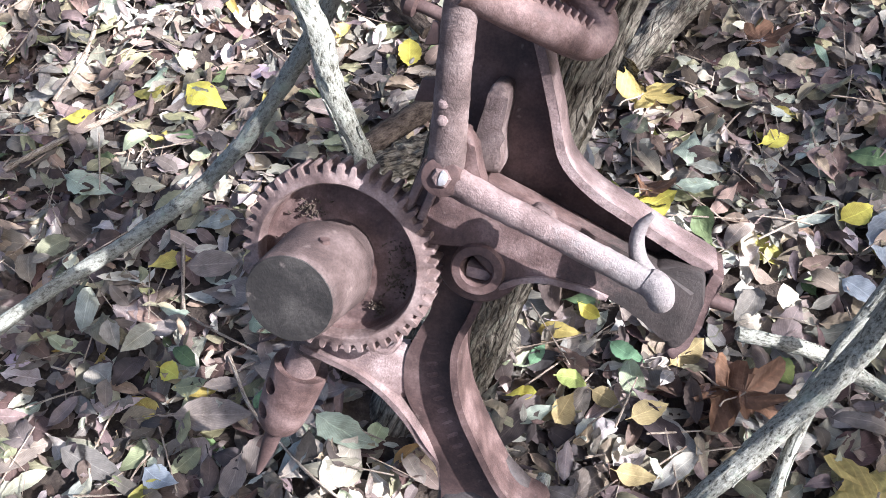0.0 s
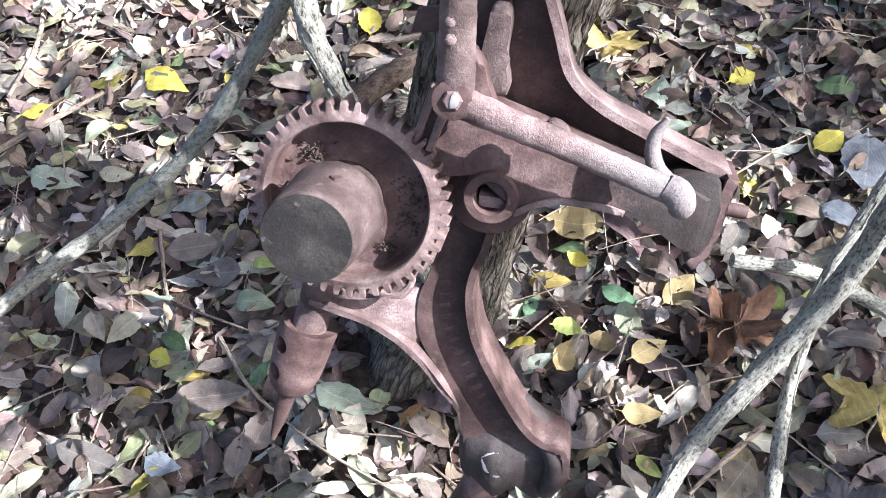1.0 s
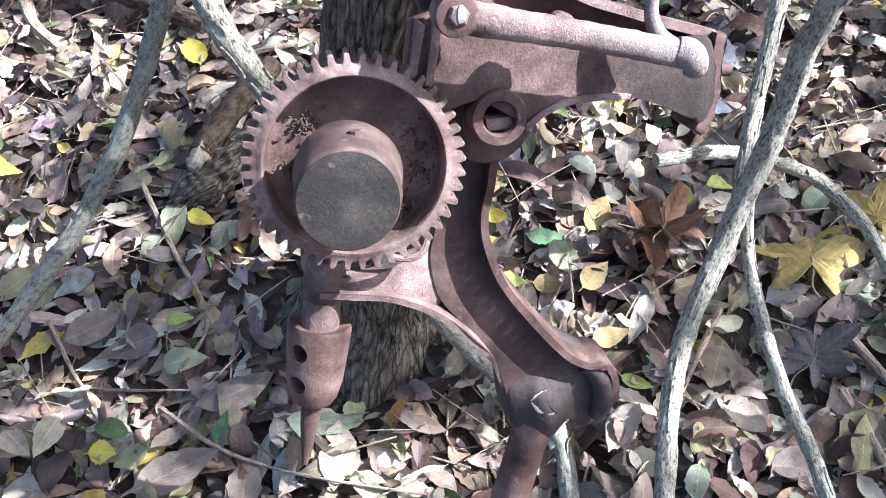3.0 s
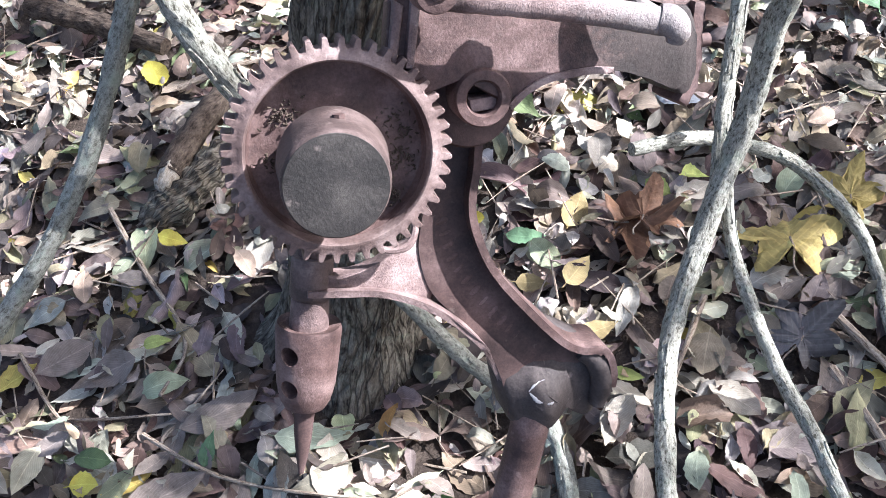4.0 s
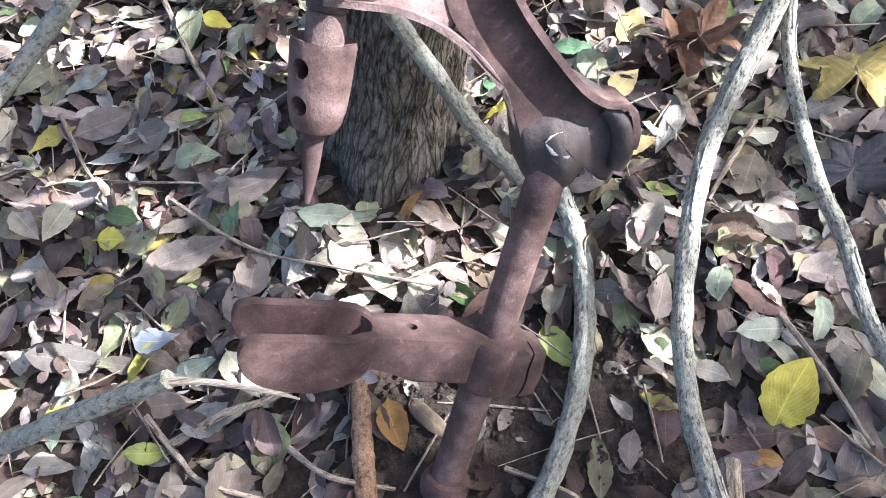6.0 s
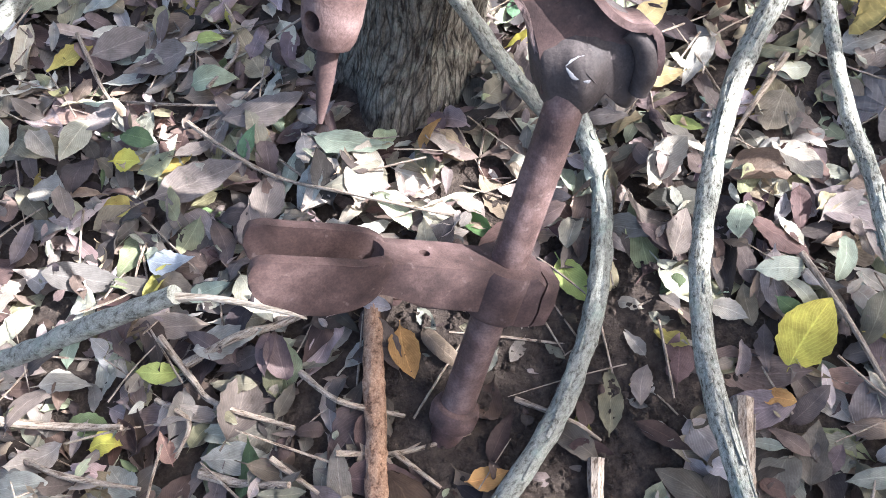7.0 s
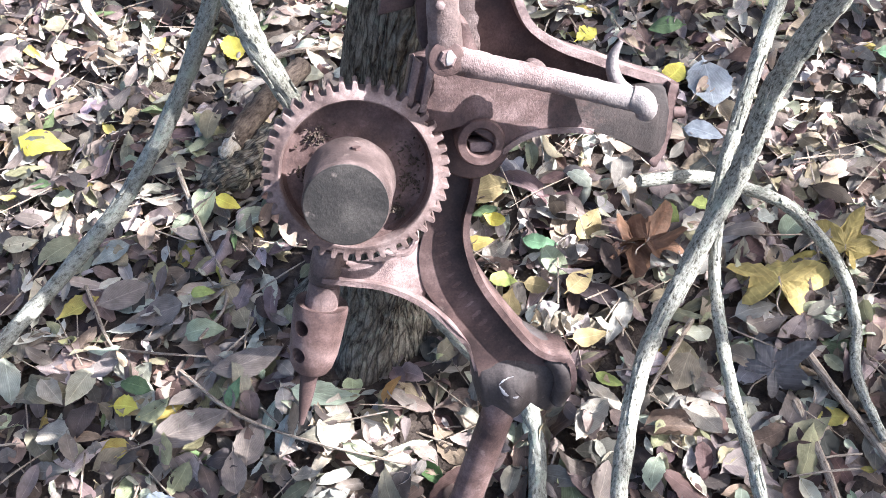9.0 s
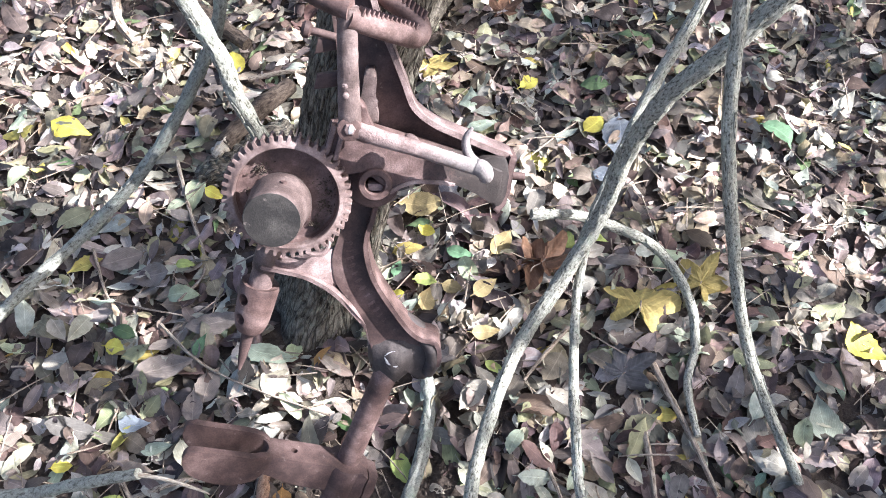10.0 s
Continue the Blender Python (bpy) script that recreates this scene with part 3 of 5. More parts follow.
iron("bolt_knob", lathe([(0.006, -0.006), (0.0100, -0.004), (0.0105, 0.002), (0.007, 0.006)], along((0.040, 0.2005, -0.022), (0.030, 0.2035, -0.022)), 16), IRON_DARK, bolt, "", 0.0005)

# wall bracket lugs towards the trunk
for a, b in (((0.072, 0.180), (0.050, 0.172)), ((0.070, 0.135), (0.045, 0.128))):
    iron("lug", plate([(a[0], a[1] - 0.010), (a[0] + 0.012, a[1] + 0.010), (b[0], b[1] + 0.013), (b[0] - 0.006, b[1] - 0.006)], -0.062, -0.046, 0.003), IRON_DARK)

# spindle, chuck and bit; its way runs parallel to the column
SP = Vector((0.318, 0.948, 0.0))
s0 = Vector((-0.0590, -0.150, -0.064))
iron("spindle", tube([s0 - SP * 0.01, s0 + SP * 0.05, s0 + SP * 0.16], [0.0120, 0.0115, 0.0115], 18, 3, 0.01), IRON_DARK)
iron("sleeve", tube([s0 + SP * 0.026, s0 + SP * 0.030, s0 + SP * 0.055, s0 + SP * 0.062], [0.0160, 0.0172, 0.0172, 0.0165], 24, 5, 0.03), UPRIGHT_IRON)
chuck_bm = lathe([(0.014, -0.001), (0.0225, -0.004), (0.0262, -0.005), (0.0276, 0.000), (0.0270, 0.010), (0.0262, 0.030), (0.0248, 0.050), (0.0218, 0.064), (0.0180, 0.071), (0.010, 0.073)], along(s0 - SP * 0.002, s0 - SP * 0.1), 40)
for d in (0.019, 0.050):
    c = s0 - SP * d
    out = Vector((-0.60, 0.20, 0.77))
    chuck_bm = carve(chuck_bm, lathe([(0.0080, 0.006), (0.0086, 0.040)], along(c, c + out), 20))
chuck_bm = carve(chuck_bm, plate([(-0.110, -0.170), (-0.110, -0.120), (-0.058, -0.120), (-0.070, -0.150)], -0.030, -0.010, 0))
chuck = iron("chuck", chuck_bm, IRON, None, "rusty drill chuck with two screw holes")
iron("collar", lathe([(0.0135, -0.026), (0.0155, -0.024), (0.0165, -0.004), (0.0165, 0.002)], along(s0, s0 - SP), 24), IRON_PALE, chuck, "", 0.0006)
iron("drill_bit", tube([s0 - SP * 0.070, s0 - SP * 0.092, s0 - SP * 0.118, s0 - SP * 0.142], [0.0095, 0.0085, 0.0062, 0.0022], 12, 4, 0.05, 0.6), IRON_DARK, chuck)

# lower boss on the column
CT, CB = Vector((0.124, -0.262, -0.060)), BASE
CD = (CT - CB).normalized()
boss_out = spline([(0.086, -0.222), (0.083, -0.255), (0.084, -0.288), (0.096, -0.311), (0.116, -0.318), (0.134, -0.306), (0.144, -0.300), (0.152, -0.314), (0.163, -0.318), (0.174, -0.304), (0.181, -0.280), (0.183, -0.258), (0.170, -0.240), (0.150, -0.222), (0.128, -0.206), (0.102, -0.204)], 4, True)


def boss_w(u, v, f=0.0):
    """Front of the lower boss: a soft bump over the column's end that runs out into the web."""
    s = max(0.0, min(1.0, (v + 0.272) / 0.055))
    lift = 0.0205 * math.exp(-((u - 0.1185) / 0.0215) ** 2 - ((v + 0.281) / 0.030) ** 2)
    return -0.0565 - 0.012 * s * s * (3 - 2 * s) + lift - 0.011 * max(0.0, (f - 0.78) / 0.22) ** 2


bmb = bmesh.new()
mid = np.array((0.122, -0.270))
rings = []
for k in range(1, 25):
    f = k / 24
    ring = []
    for q in boss_out:
        x, y = mid + (np.asarray(q) - mid) * f
        ring.append(bmb.verts.new((x, y, boss_w(x, y, f))))
    rings.append(ring)
rings.append([bmb.verts.new((q[0], q[1], -0.090)) for q in boss_out])
n = len(boss_out)
top = bmb.verts.new((mid[0], mid[1], boss_w(*mid)))
for k in range(n):
    bmb.faces.new((top, rings[0][k], rings[0][(k + 1) % n]))
    for p, q in zip(rings, rings[1:]):
        bmb.faces.new((p[k], q[k], q[(k + 1) % n], p[(k + 1) % n]))
bmb.faces.new(rings[-1])
iron("lower_boss", bmb, IRON_GREY, None, "broad rounded lower boss ending in a curled lug", 0.0010)
iron("curled_lug", tube([(0.163, -0.246, -0.056), (0.174, -0.258, -0.053), (0.176, -0.278, -0.052), (0.168, -0.302, -0.055)], [0.008, 0.0105, 0.0105, 0.008], 18, 7, 0.06, 1.2, (0, 0, 1), 60), IRON_GREY, None, "", 0.0008)


def on_boss(du, dv):
    """A point on the boss's bump."""
    return (0.117 + du, -0.268 + dv, boss_w(0.117 + du, -0.268 + dv) + 0.0002)


for way in (((-0.010, 0.004), (-0.004, 0.008), (0.006, 0.010)), ((-0.010, 0.003), (-0.007, -0.002), (-0.002, -0.006)), ((-0.008, 0.001), (-0.006, -0.004), (-0.003, -0.006)), ((0.002, -0.008), (0.005, -0.009), (0.008, -0.009))):
    iron("scuff_mark", tube([on_boss(*q) for q in way], [0.0005, 0.0015, 0.0005], 10, 6, 0.9, 0.3, (0, 0, 1), 400), SCUFF, None, "bright bare scuff in the rust")
iron("column", tube([CB - CD * 0.05, CB + CD * 0.1, CB + CD * 0.25, CT - CD * 0.035], [0.0185, 0.0178, 0.0178, 0.0178], 28, 6, 0.008), IRON, None, "straight rusty round column")
iron("foot_collar", lathe([(0.020, -0.008), (0.0255, -0.006), (0.0265, 0.008), (0.024, 0.016), (0.019, 0.018)], along(CB, CB + CD), 30), IRON, None, "", 0.0008)

# table arm clamped to the column: E along the arm, CD up, F across
E, W = Vector((-CD.y, CD.x, 0.0)).normalized(), Vector((0, 0, 1))
swing = radians(11)
E, F = E * math.cos(swing) + W * math.sin(swing), W * math.cos(swing) - E * math.sin(swing)
K = CB + CD * 0.179
arm_m = Matrix.Translation(K) @ Matrix((E, CD, F)).transposed().to_4x4()
bma = bmesh.new()
add_plate(bma, [(0.010, -0.026), (0.010, 0.024), (0.060, 0.024), (0.142, 0.0235), (0.142, 0.004), (0.130, -0.012), (0.110, -0.010), (0.092, -0.020), (0.080, -0.024), (0.045, -0.023)], -0.0235, 0.0235, 0.003)
bma = carve(bma, lathe([(0.0055, 0.0), (0.0055, 0.06)], Matrix.Translation((0.086, 0.0, 0.0)) @ pose(0, 0, 0, -90), 18))
bma = carve(bma, lathe([(0.021, -0.05), (0.021, 0.06)], Matrix.Translation((0.146, 0.0, 0.0)) @ pose(0, 0, 0, -90), 28))
bma.transform(arm_m)
table_arm = iron("table_arm", bma, IRON_DARK, None, "forked table arm clamped to the column", 0.0006)
for side in (-1, 1):
    bmp = bmesh.new()
    out = spline([(0.122, 0.0245), (0.160, 0.0255), (0.205, 0.024), (0.238, 0.0225), (0.246, 0.012), (0.243, -0.008), (0.222, -0.024), (0.185, -0.030), (0.152, -0.022), (0.126, -0.008)], 5, True)
    add_plate(bmp, [tuple(p) for p in out], 0.0300 * side - 0.0062, 0.0300 * side + 0.0062, 0.0016)
    # the prong's root runs in to the arm
    for v in bmp.verts:
        f = max(0.0, min(1.0, (0.158 - v.co.x) / 0.035))
        v.co.z -= side * 0.013 * f * f
    bmp.transform(arm_m)
    iron("prong", bmp, IRON_DARK, table_arm, "", 0.0006)
bmc = lathe([(0.018, -0.034), (0.031, -0.033), (0.0345, -0.028), (0.0350, 0.018), (0.0325, 0.0235), (0.018, 0.025)], along(K, K + CD), 44)
iron("clamp_ring", bmc, IRON_DARK, table_arm, "", 0.0008)
bme = plate([(-0.046, -0.030), (-0.049, -0.005), (-0.046, 0.020), (-0.020, 0.024), (-0.004, 0.024), (-0.004, -0.034), (-0.022, -0.035)], -0.016, 0.034, 0.009)
bme = carve(bme, plate([(-0.0285, -0.06), (-0.0265, -0.03), (-0.0290, -0.012), (-0.0270, 0.004), (-0.0300, 0.05), (-0.0318, 0.05), (-0.0292, 0.004), (-0.0310, -0.012), (-0.0288, -0.03), (-0.0305, -0.06)], 0.004, 0.06, 0))
bme.transform(arm_m)
iron("clamp_cheek", bme, IRON_DARK, table_arm, "split cheek of the clamp", 0.0)
iron("pawl", tube([(0.044, -0.070, -0.036), (0.043, -0.084, -0.034), (0.034, -0.094, -0.032), (0.020, -0.093, -0.030), (0.012, -0.088, -0.028)], [0.0025, 0.003, 0.004, 0.003, 0.002], 8, 4), IRON_PALE)

# ---- vines, sticks and twigs ----
def rod(name, points, radii, mat, label, category="stick", rough=0.12, seg=24, steps=22, group="", freq=45.0, ridge=0.16):
    ob = thing(name, tube(points, radii, seg, steps, rough, 1.0, (0.3, 0.2, 1), freq, True, ridge), mat, label, category, group)
    return ob


def bark_strips(ob, points, radii, count, seed, mat=VINE):
    """Loose strips of bark standing a little off a stem."""
    rows = spline([(*p, r) for p, r in zip(points, radii)], 24)
    sr = random.Random(seed)
    for _ in range(count):
        i0 = sr.randrange(0, len(rows) - 12)
        n, a, wide = sr.randrange(5, 12), sr.uniform(0.2, math.pi - 0.2) if sr.random() < 0.75 else sr.uniform(0, 6.28), sr.uniform(0.10, 0.24)
        bm = bmesh.new()
        grain = bm.verts.layers.float_vector.new("grain")
        rings = []
        for k in range(n):
            p, q = Vector(rows[i0 + k][:3]), Vector(rows[i0 + k + 1][:3])
            d = (q - p).normalized()
            side = d.cross(Vector((0, 0, 1))).normalized()
            up = side.cross(d)
            f = math.sin(math.pi * (k + 0.5) / n)
            ring = []
            for s in (-1, 0, 1):
                g = a + s * wide * (0.4 + 0.6 * f)
                o = side * math.cos(g) + up * math.sin(g)
                r = rows[i0 + k][3] * (1.10 + 0.04 * (1 - abs(s))) + (0.0012 if k in (0, n - 1) else 0)
                ring.append(bm.verts.new(p + o * r))
            for s in (1, 0, -1):
                g = a + s * wide * (0.4 + 0.6 * f)
                o = side * math.cos(g) + up * math.sin(g)
                ring.append(bm.verts.new(p + o * rows[i0 + k][3] * 0.93))
            rings.append(ring)
        for k, ring in enumerate(rings):
            for s, v in enumerate(ring):
                v[grain] = (0.002 * s + 0.05 * a, wide * 0.1, 0.006 * k)
        for u, v in zip(rings, rings[1:]):
            for k in range(6):
                bm.faces.new((u[k], u[(k + 1) % 6], v[(k + 1) % 6], v[k]))
        bm.faces.new(rings[0][::-1])
        bm.faces.new(rings[-1])
        part("bark_strip", bm, mat, ob)


def stem(points, radii, label, strips, seed, category="vine", name="vine", rough=0.12, mat=VINE, stubs=()):
    ob = rod(name, points, radii, mat, label, category, rough)
    bark_strips(ob, points, radii, strips, seed, mat)
    for p, q, r in stubs:
        part("stub", tube([p, Vector(p).lerp(Vector(q), 0.5), q], [r * 1.3, r, r * 0.6], 10, 4, 0.15), mat, ob)
    return ob


stem([(0.670, 0.430, 0.880), (0.608, 0.431, 0.796), (0.547, 0.431, 0.709), (0.486, 0.438, 0.624), (0.434, 0.456, 0.532), (0.405, 0.465, 0.415), (0.373, 0.444, 0.297), (0.301, 0.401, 0.199), (0.206, 0.333, 0.134), (0.116, 0.227, 0.099), (0.042, 0.099, 0.084), (0.004, -0.042, 0.076), (-0.02, -0.20, 0.06)], [0.0125, 0.0130, 0.0135, 0.0140, 0.0140, 0.0138, 0.0135, 0.0130, 0.0122, 0.0115, 0.0110, 0.0110, 0.0105], "thick grey flaking vine stem arching over the leaves", 30, 1, "vine", "vine", 0.16, VINE)
stem([(0.785, 0.857, 0.526), (0.666, 0.740, 0.430), (0.537, 0.634, 0.347), (0.424, 0.524, 0.264), (0.330, 0.422, 0.204)], [0.0100, 0.0105, 0.0105, 0.0100, 0.0090], "grey vine strand joining a thicker stem", 26, 2, "vine", "vine", 0.14, VINE)
stem([(0.360, 0.447, 0.235), (0.315, 0.362, 0.174), (0.260, 0.230, 0.160), (0.227, 0.141, 0.174), (0.205, 0.062, 0.158), (0.202, -0.036, 0.133), (0.20, -0.12, 0.11)], [0.0072, 0.0075, 0.0080, 0.0080, 0.0082, 0.0085, 0.0085], "slender pale vine stem hanging from a thicker one", 26, 3, "vine", "vine", 0.12, VINE)
stem([(0.293, 0.535, 0.210), (0.380, 0.520, 0.191), (0.448, 0.494, 0.162), (0.525, 0.462, 0.107), (0.560, 0.377, 0.058), (0.546, 0.295, 0.022), (0.497, 0.226, 0.020), (0.470, 0.130, 0.022)], [0.0085, 0.0092, 0.0092, 0.0095, 0.0092, 0.0085, 0.0075, 0.006], "grey-green vine arching down into the leaves", 26, 4, "vine", "vine", 0.12, VINE)
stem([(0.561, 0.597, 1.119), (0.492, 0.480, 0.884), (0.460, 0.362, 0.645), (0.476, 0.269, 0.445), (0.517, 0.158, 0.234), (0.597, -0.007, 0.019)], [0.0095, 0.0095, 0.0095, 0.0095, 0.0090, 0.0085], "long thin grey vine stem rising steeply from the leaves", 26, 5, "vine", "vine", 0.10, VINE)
stem([(0.062, 0.425, 0.040), (0.050, 0.380, 0.036), (0.038, 0.308, 0.022), (-0.027, 0.187, 0.014), (-0.110, 0.096, 0.012), (-0.207, 0.029, 0.014), (-0.30, -0.02, 0.012)], [0.008, 0.0115, 0.0120, 0.0120, 0.0120, 0.0115, 0.011], "curved pale grey branch lying on the leaves", 14, 6, "branch", "branch", 0.14, STICK)
stem([(-0.118, 0.550, 0.375), (-0.090, 0.540, 0.297), (-0.071, 0.533, 0.244), (-0.0128, 0.462, 0.102), (0.041, 0.407, 0.005)], [0.0098, 0.0100, 0.0100, 0.0102, 0.009], "grey-green branch leaning against the foot of a tree", 6, 7, "branch", "branch", 0.12, STICK)
stem([(-0.05, 0.84, 0.83), (-0.116, 0.788, 0.690), (-0.153, 0.752, 0.572), (-0.218, 0.728, 0.477), (-0.289, 0.706, 0.392), (-0.374, 0.684, 0.318), (-0.473, 0.650, 0.265), (-0.566, 0.587, 0.249), (-0.671, 0.503, 0.224), (-0.86, 0.36, 0.16)], [0.0092, 0.0095, 0.0096, 0.0098, 0.0100, 0.0100, 0.0098, 0.0096, 0.0092, 0.0085], "long lichen-grey branch slanting over the leaves", 14, 8, "branch", "branch", 0.14, STICK)
stem([(-0.235, 0.775, 0.90), (-0.205, 0.725, 0.745), (-0.181, 0.689, 0.663), (-0.158, 0.656, 0.588), (-0.150, 0.632, 0.537), (-0.128, 0.605, 0.460), (-0.115, 0.592, 0.41)], [0.0135, 0.0132, 0.0130, 0.0127, 0.0124, 0.0120, 0.0112], "bare grey branch propped against a tree trunk", 14, 9, "branch", "branch", 0.12, VINE)
log = rod("log", [(-0.045, 1.145, 0.030), (-0.115, 1.085, 0.046), (-0.180, 1.020, 0.056), (-0.215, 0.985, 0.056)], [0.019, 0.021, 0.021, 0.0195], LOG_BARK, "short broken brown log with a pale snapped end", "log", 0.10, 26, 22, "", 60.0, 0.07)
part("snapped_end", tube([(-0.205, 0.995, 0.056), (-0.222, 0.978, 0.055), (-0.232, 0.968, 0.053), (-0.237, 0.963, 0.051)], [0.0180, 0.0160, 0.0115, 0.0040], 18, 5, 0.35, 1.0, (0, 0, 1), 90), WOOD, log, "pale snapped wood")
rod("log", [(-0.075, 1.030, 0.015), (-0.130, 1.000, 0.026), (-0.190, 0.970, 0.028), (-0.240, 0.952, 0.026), (-0.278, 0.942, 0.016)], [0.027, 0.030, 0.031, 0.030, 0.020], BARK, "dark rough-barked log half sunk in leaves", "log", 0.22, 30, 22, "", 50.0, 0.25)
rod("log", [(0.245, 1.190, 0.030), (0.330, 1.290, 0.045), (0.440, 1.420, 0.060), (0.60, 1.60, 0.07)], [0.028, 0.031, 0.033, 0.034], BARK, "pale weathered log lying behind a tree", "log", 0.16, 28, 22, "", 40.0, 0.2)
rod("log", [(-0.290, 1.535, 0.050), (-0.242, 1.474, 0.045), (-0.180, 1.396, 0.040), (-0.116, 1.303, 0.030)], [0.021, 0.021, 0.020, 0.015], LOG_BARK, "long grey-brown log half buried in leaves", "log", 0.14, 26, 22, "", 55.0, 0.18)
broken = rod("broken_branch", [(-0.70, 0.30, 0.22), (-0.563, 0.248, 0.263), (-0.473, 0.216, 0.319), (-0.379, 0.184, 0.373)], [0.0085, 0.0085, 0.0080, 0.0070], STICK, "broken lichen-spotted branch with a splintered pale end", "branch", 0.12)
part("splinter", tube([(-0.385, 0.186, 0.370), (-0.352, 0.172, 0.366), (-0.315, 0.152, 0.352), (-0.300, 0.142, 0.346)], [0.0046, 0.0028, 0.0019, 0.0008], 8, 5, 0.3), WOOD, broken, "bare splintered wood")
rod("root", [(-0.250, 0.305, 0.012), (-0.280, 0.216, 0.014), (-0.302, 0.144, 0.012), (-0.325, 0.076, 0.012), (-0.345, -0.02, 0.008)], [0.008, 0.0115, 0.0115, 0.012, 0.011], ROOT, "peeling orange-brown root lying on bare soil", "root", 0.14)


# ---- fallen leaves ----
PALETTE = [
    ((0.175, 0.138, 0.120), 22), ((0.270, 0.225, 0.192), 19), ((0.470, 0.425, 0.360), 19), ((0.330, 0.258, 0.185), 12),
    ((0.120, 0.080, 0.066), 13), ((0.068, 0.055, 0.052), 8), ((0.300, 0.275, 0.170), 8), ((0.430, 0.430, 0.315), 6),
    ((0.500, 0.420, 0.120), 1), ((0.160, 0.205, 0.100), 1)]
ROWS, COLS = 15, 5


def leaf_grid(rng, n, length, slim, fold, cross, bend, ripple, tilt, place, spin=2 * np.pi):
    """n leaves with stalk and pointed tip as arrays of points: (n, ROWS * COLS, 3)."""
    s = np.linspace(0, 1, ROWS)
    stalk = rng.uniform(0.02, 0.17, (n, 1))
    blade = np.clip((s[None, :] - stalk) / (1 - stalk), 0, 1)
    ea, eb = rng.uniform(0.50, 0.85, (n, 1)), rng.uniform(0.75, 1.35, (n, 1))
    width = blade ** ea * (1 - blade) ** eb
    width = width / width.max(1, keepdims=True)
    width = width * (1 + 0.035 * np.where(np.arange(ROWS) % 2 == 0, 1, -1))[None, :] * (1 + rng.normal(0, 0.025, (n, ROWS)))
    width = np.maximum(width, 0.035)
    width[:, -1] = 0.012
    # a torn or nibbled side here and there
    torn = np.where(rng.random((n, 1, 1)) < 0.22, rng.uniform(0.25, 0.6, (n, 1, 1)), 0) * np.exp(-((s[None, :, None] - rng.uniform(0.35, 0.95, (n, 1, 1))) / 0.10) ** 2)
    t = np.linspace(-1, 1, COLS)
    side = np.where(rng.random((n, 1, 1)) < 0.5, -1, 1)
    L = length[:, None, None]
    x = t[None, None, :] * width[:, :, None] * (L * slim[:, None, None] * 0.5) * (1 - torn * (t[None, None, :] * side > 0))
    y = (s[None, :, None] - 0.5) * L + 0 * x
    kc, kb = cross[:, None, None] / L, bend[:, None, None] / L
    z = (1 - np.cos(kc * x)) / kc + np.abs(x) * fold[:, None, None]
    x = np.sin(kc * x) / kc
    ph = rng.uniform(0, 6.28, (n, 1, 1))
    z = z + ripple[:, None, None] * L * np.sin(s[None, :, None] * 11 + ph + 2.2 * t[None, None, :]) * np.abs(t)[None, None, :]
    z = z + rng.normal(0, 0.010, (n, ROWS, COLS)) * L * (width[:, :, None] > 0.04)
    # a crease across, and a twist from stalk to tip
    at, deep = rng.uniform(0.3, 0.8, (n, 1, 1)), rng.normal(0, 0.22, (n, 1, 1))
    z = z + deep * np.maximum(0, s[None, :, None] - at) * L + rng.normal(0, 0.5, (n, 1, 1)) * x * (s[None, :, None] - 0.5)
    x = x + rng.normal(0, 0.16, (n, 1, 1)) * (s[None, :, None] - 0.5) ** 2 * L
    yy = np.sin(kb * y) / kb
    z, y = z * np.cos(kb * y) + (1 - np.cos(kb * y)) / kb, yy - z * np.sin(kb * y)
    p = np.stack([x, y, z], -1).reshape(n, -1, 3)
    yaw, (ta, tb) = rng.uniform(0, spin, n), tilt
    cy, sy = np.cos(yaw), np.sin(yaw)
    rx = np.stack([np.stack([0 * ta + 1, 0 * ta, 0 * ta], -1), np.stack([0 * ta, np.cos(ta), -np.sin(ta)], -1), np.stack([0 * ta, np.sin(ta), np.cos(ta)], -1)], 1)
    ry = np.stack([np.stack([np.cos(tb), 0 * tb, np.sin(tb)], -1), np.stack([0 * tb, 0 * tb + 1, 0 * tb], -1), np.stack([-np.sin(tb), 0 * tb, np.cos(tb)], -1)], 1)
    rz = np.stack([np.stack([cy, -sy, 0 * cy], -1), np.stack([sy, cy, 0 * cy], -1), np.stack([0 * cy, 0 * cy, 0 * cy + 1], -1)], 1)
    turn = rz @ rx @ ry
    return np.einsum("nij,nkj->nki", turn, p) + place[:, None, :]


# the litter's surface as it piles up, leaf by leaf
CELL, X0, Y0 = 0.007, -1.5, -0.8
HEAP = np.array([[rise(X0 + CELL * i, Y0 + CELL * j) - 0.012 for j in range(460)] for i in range(500)])


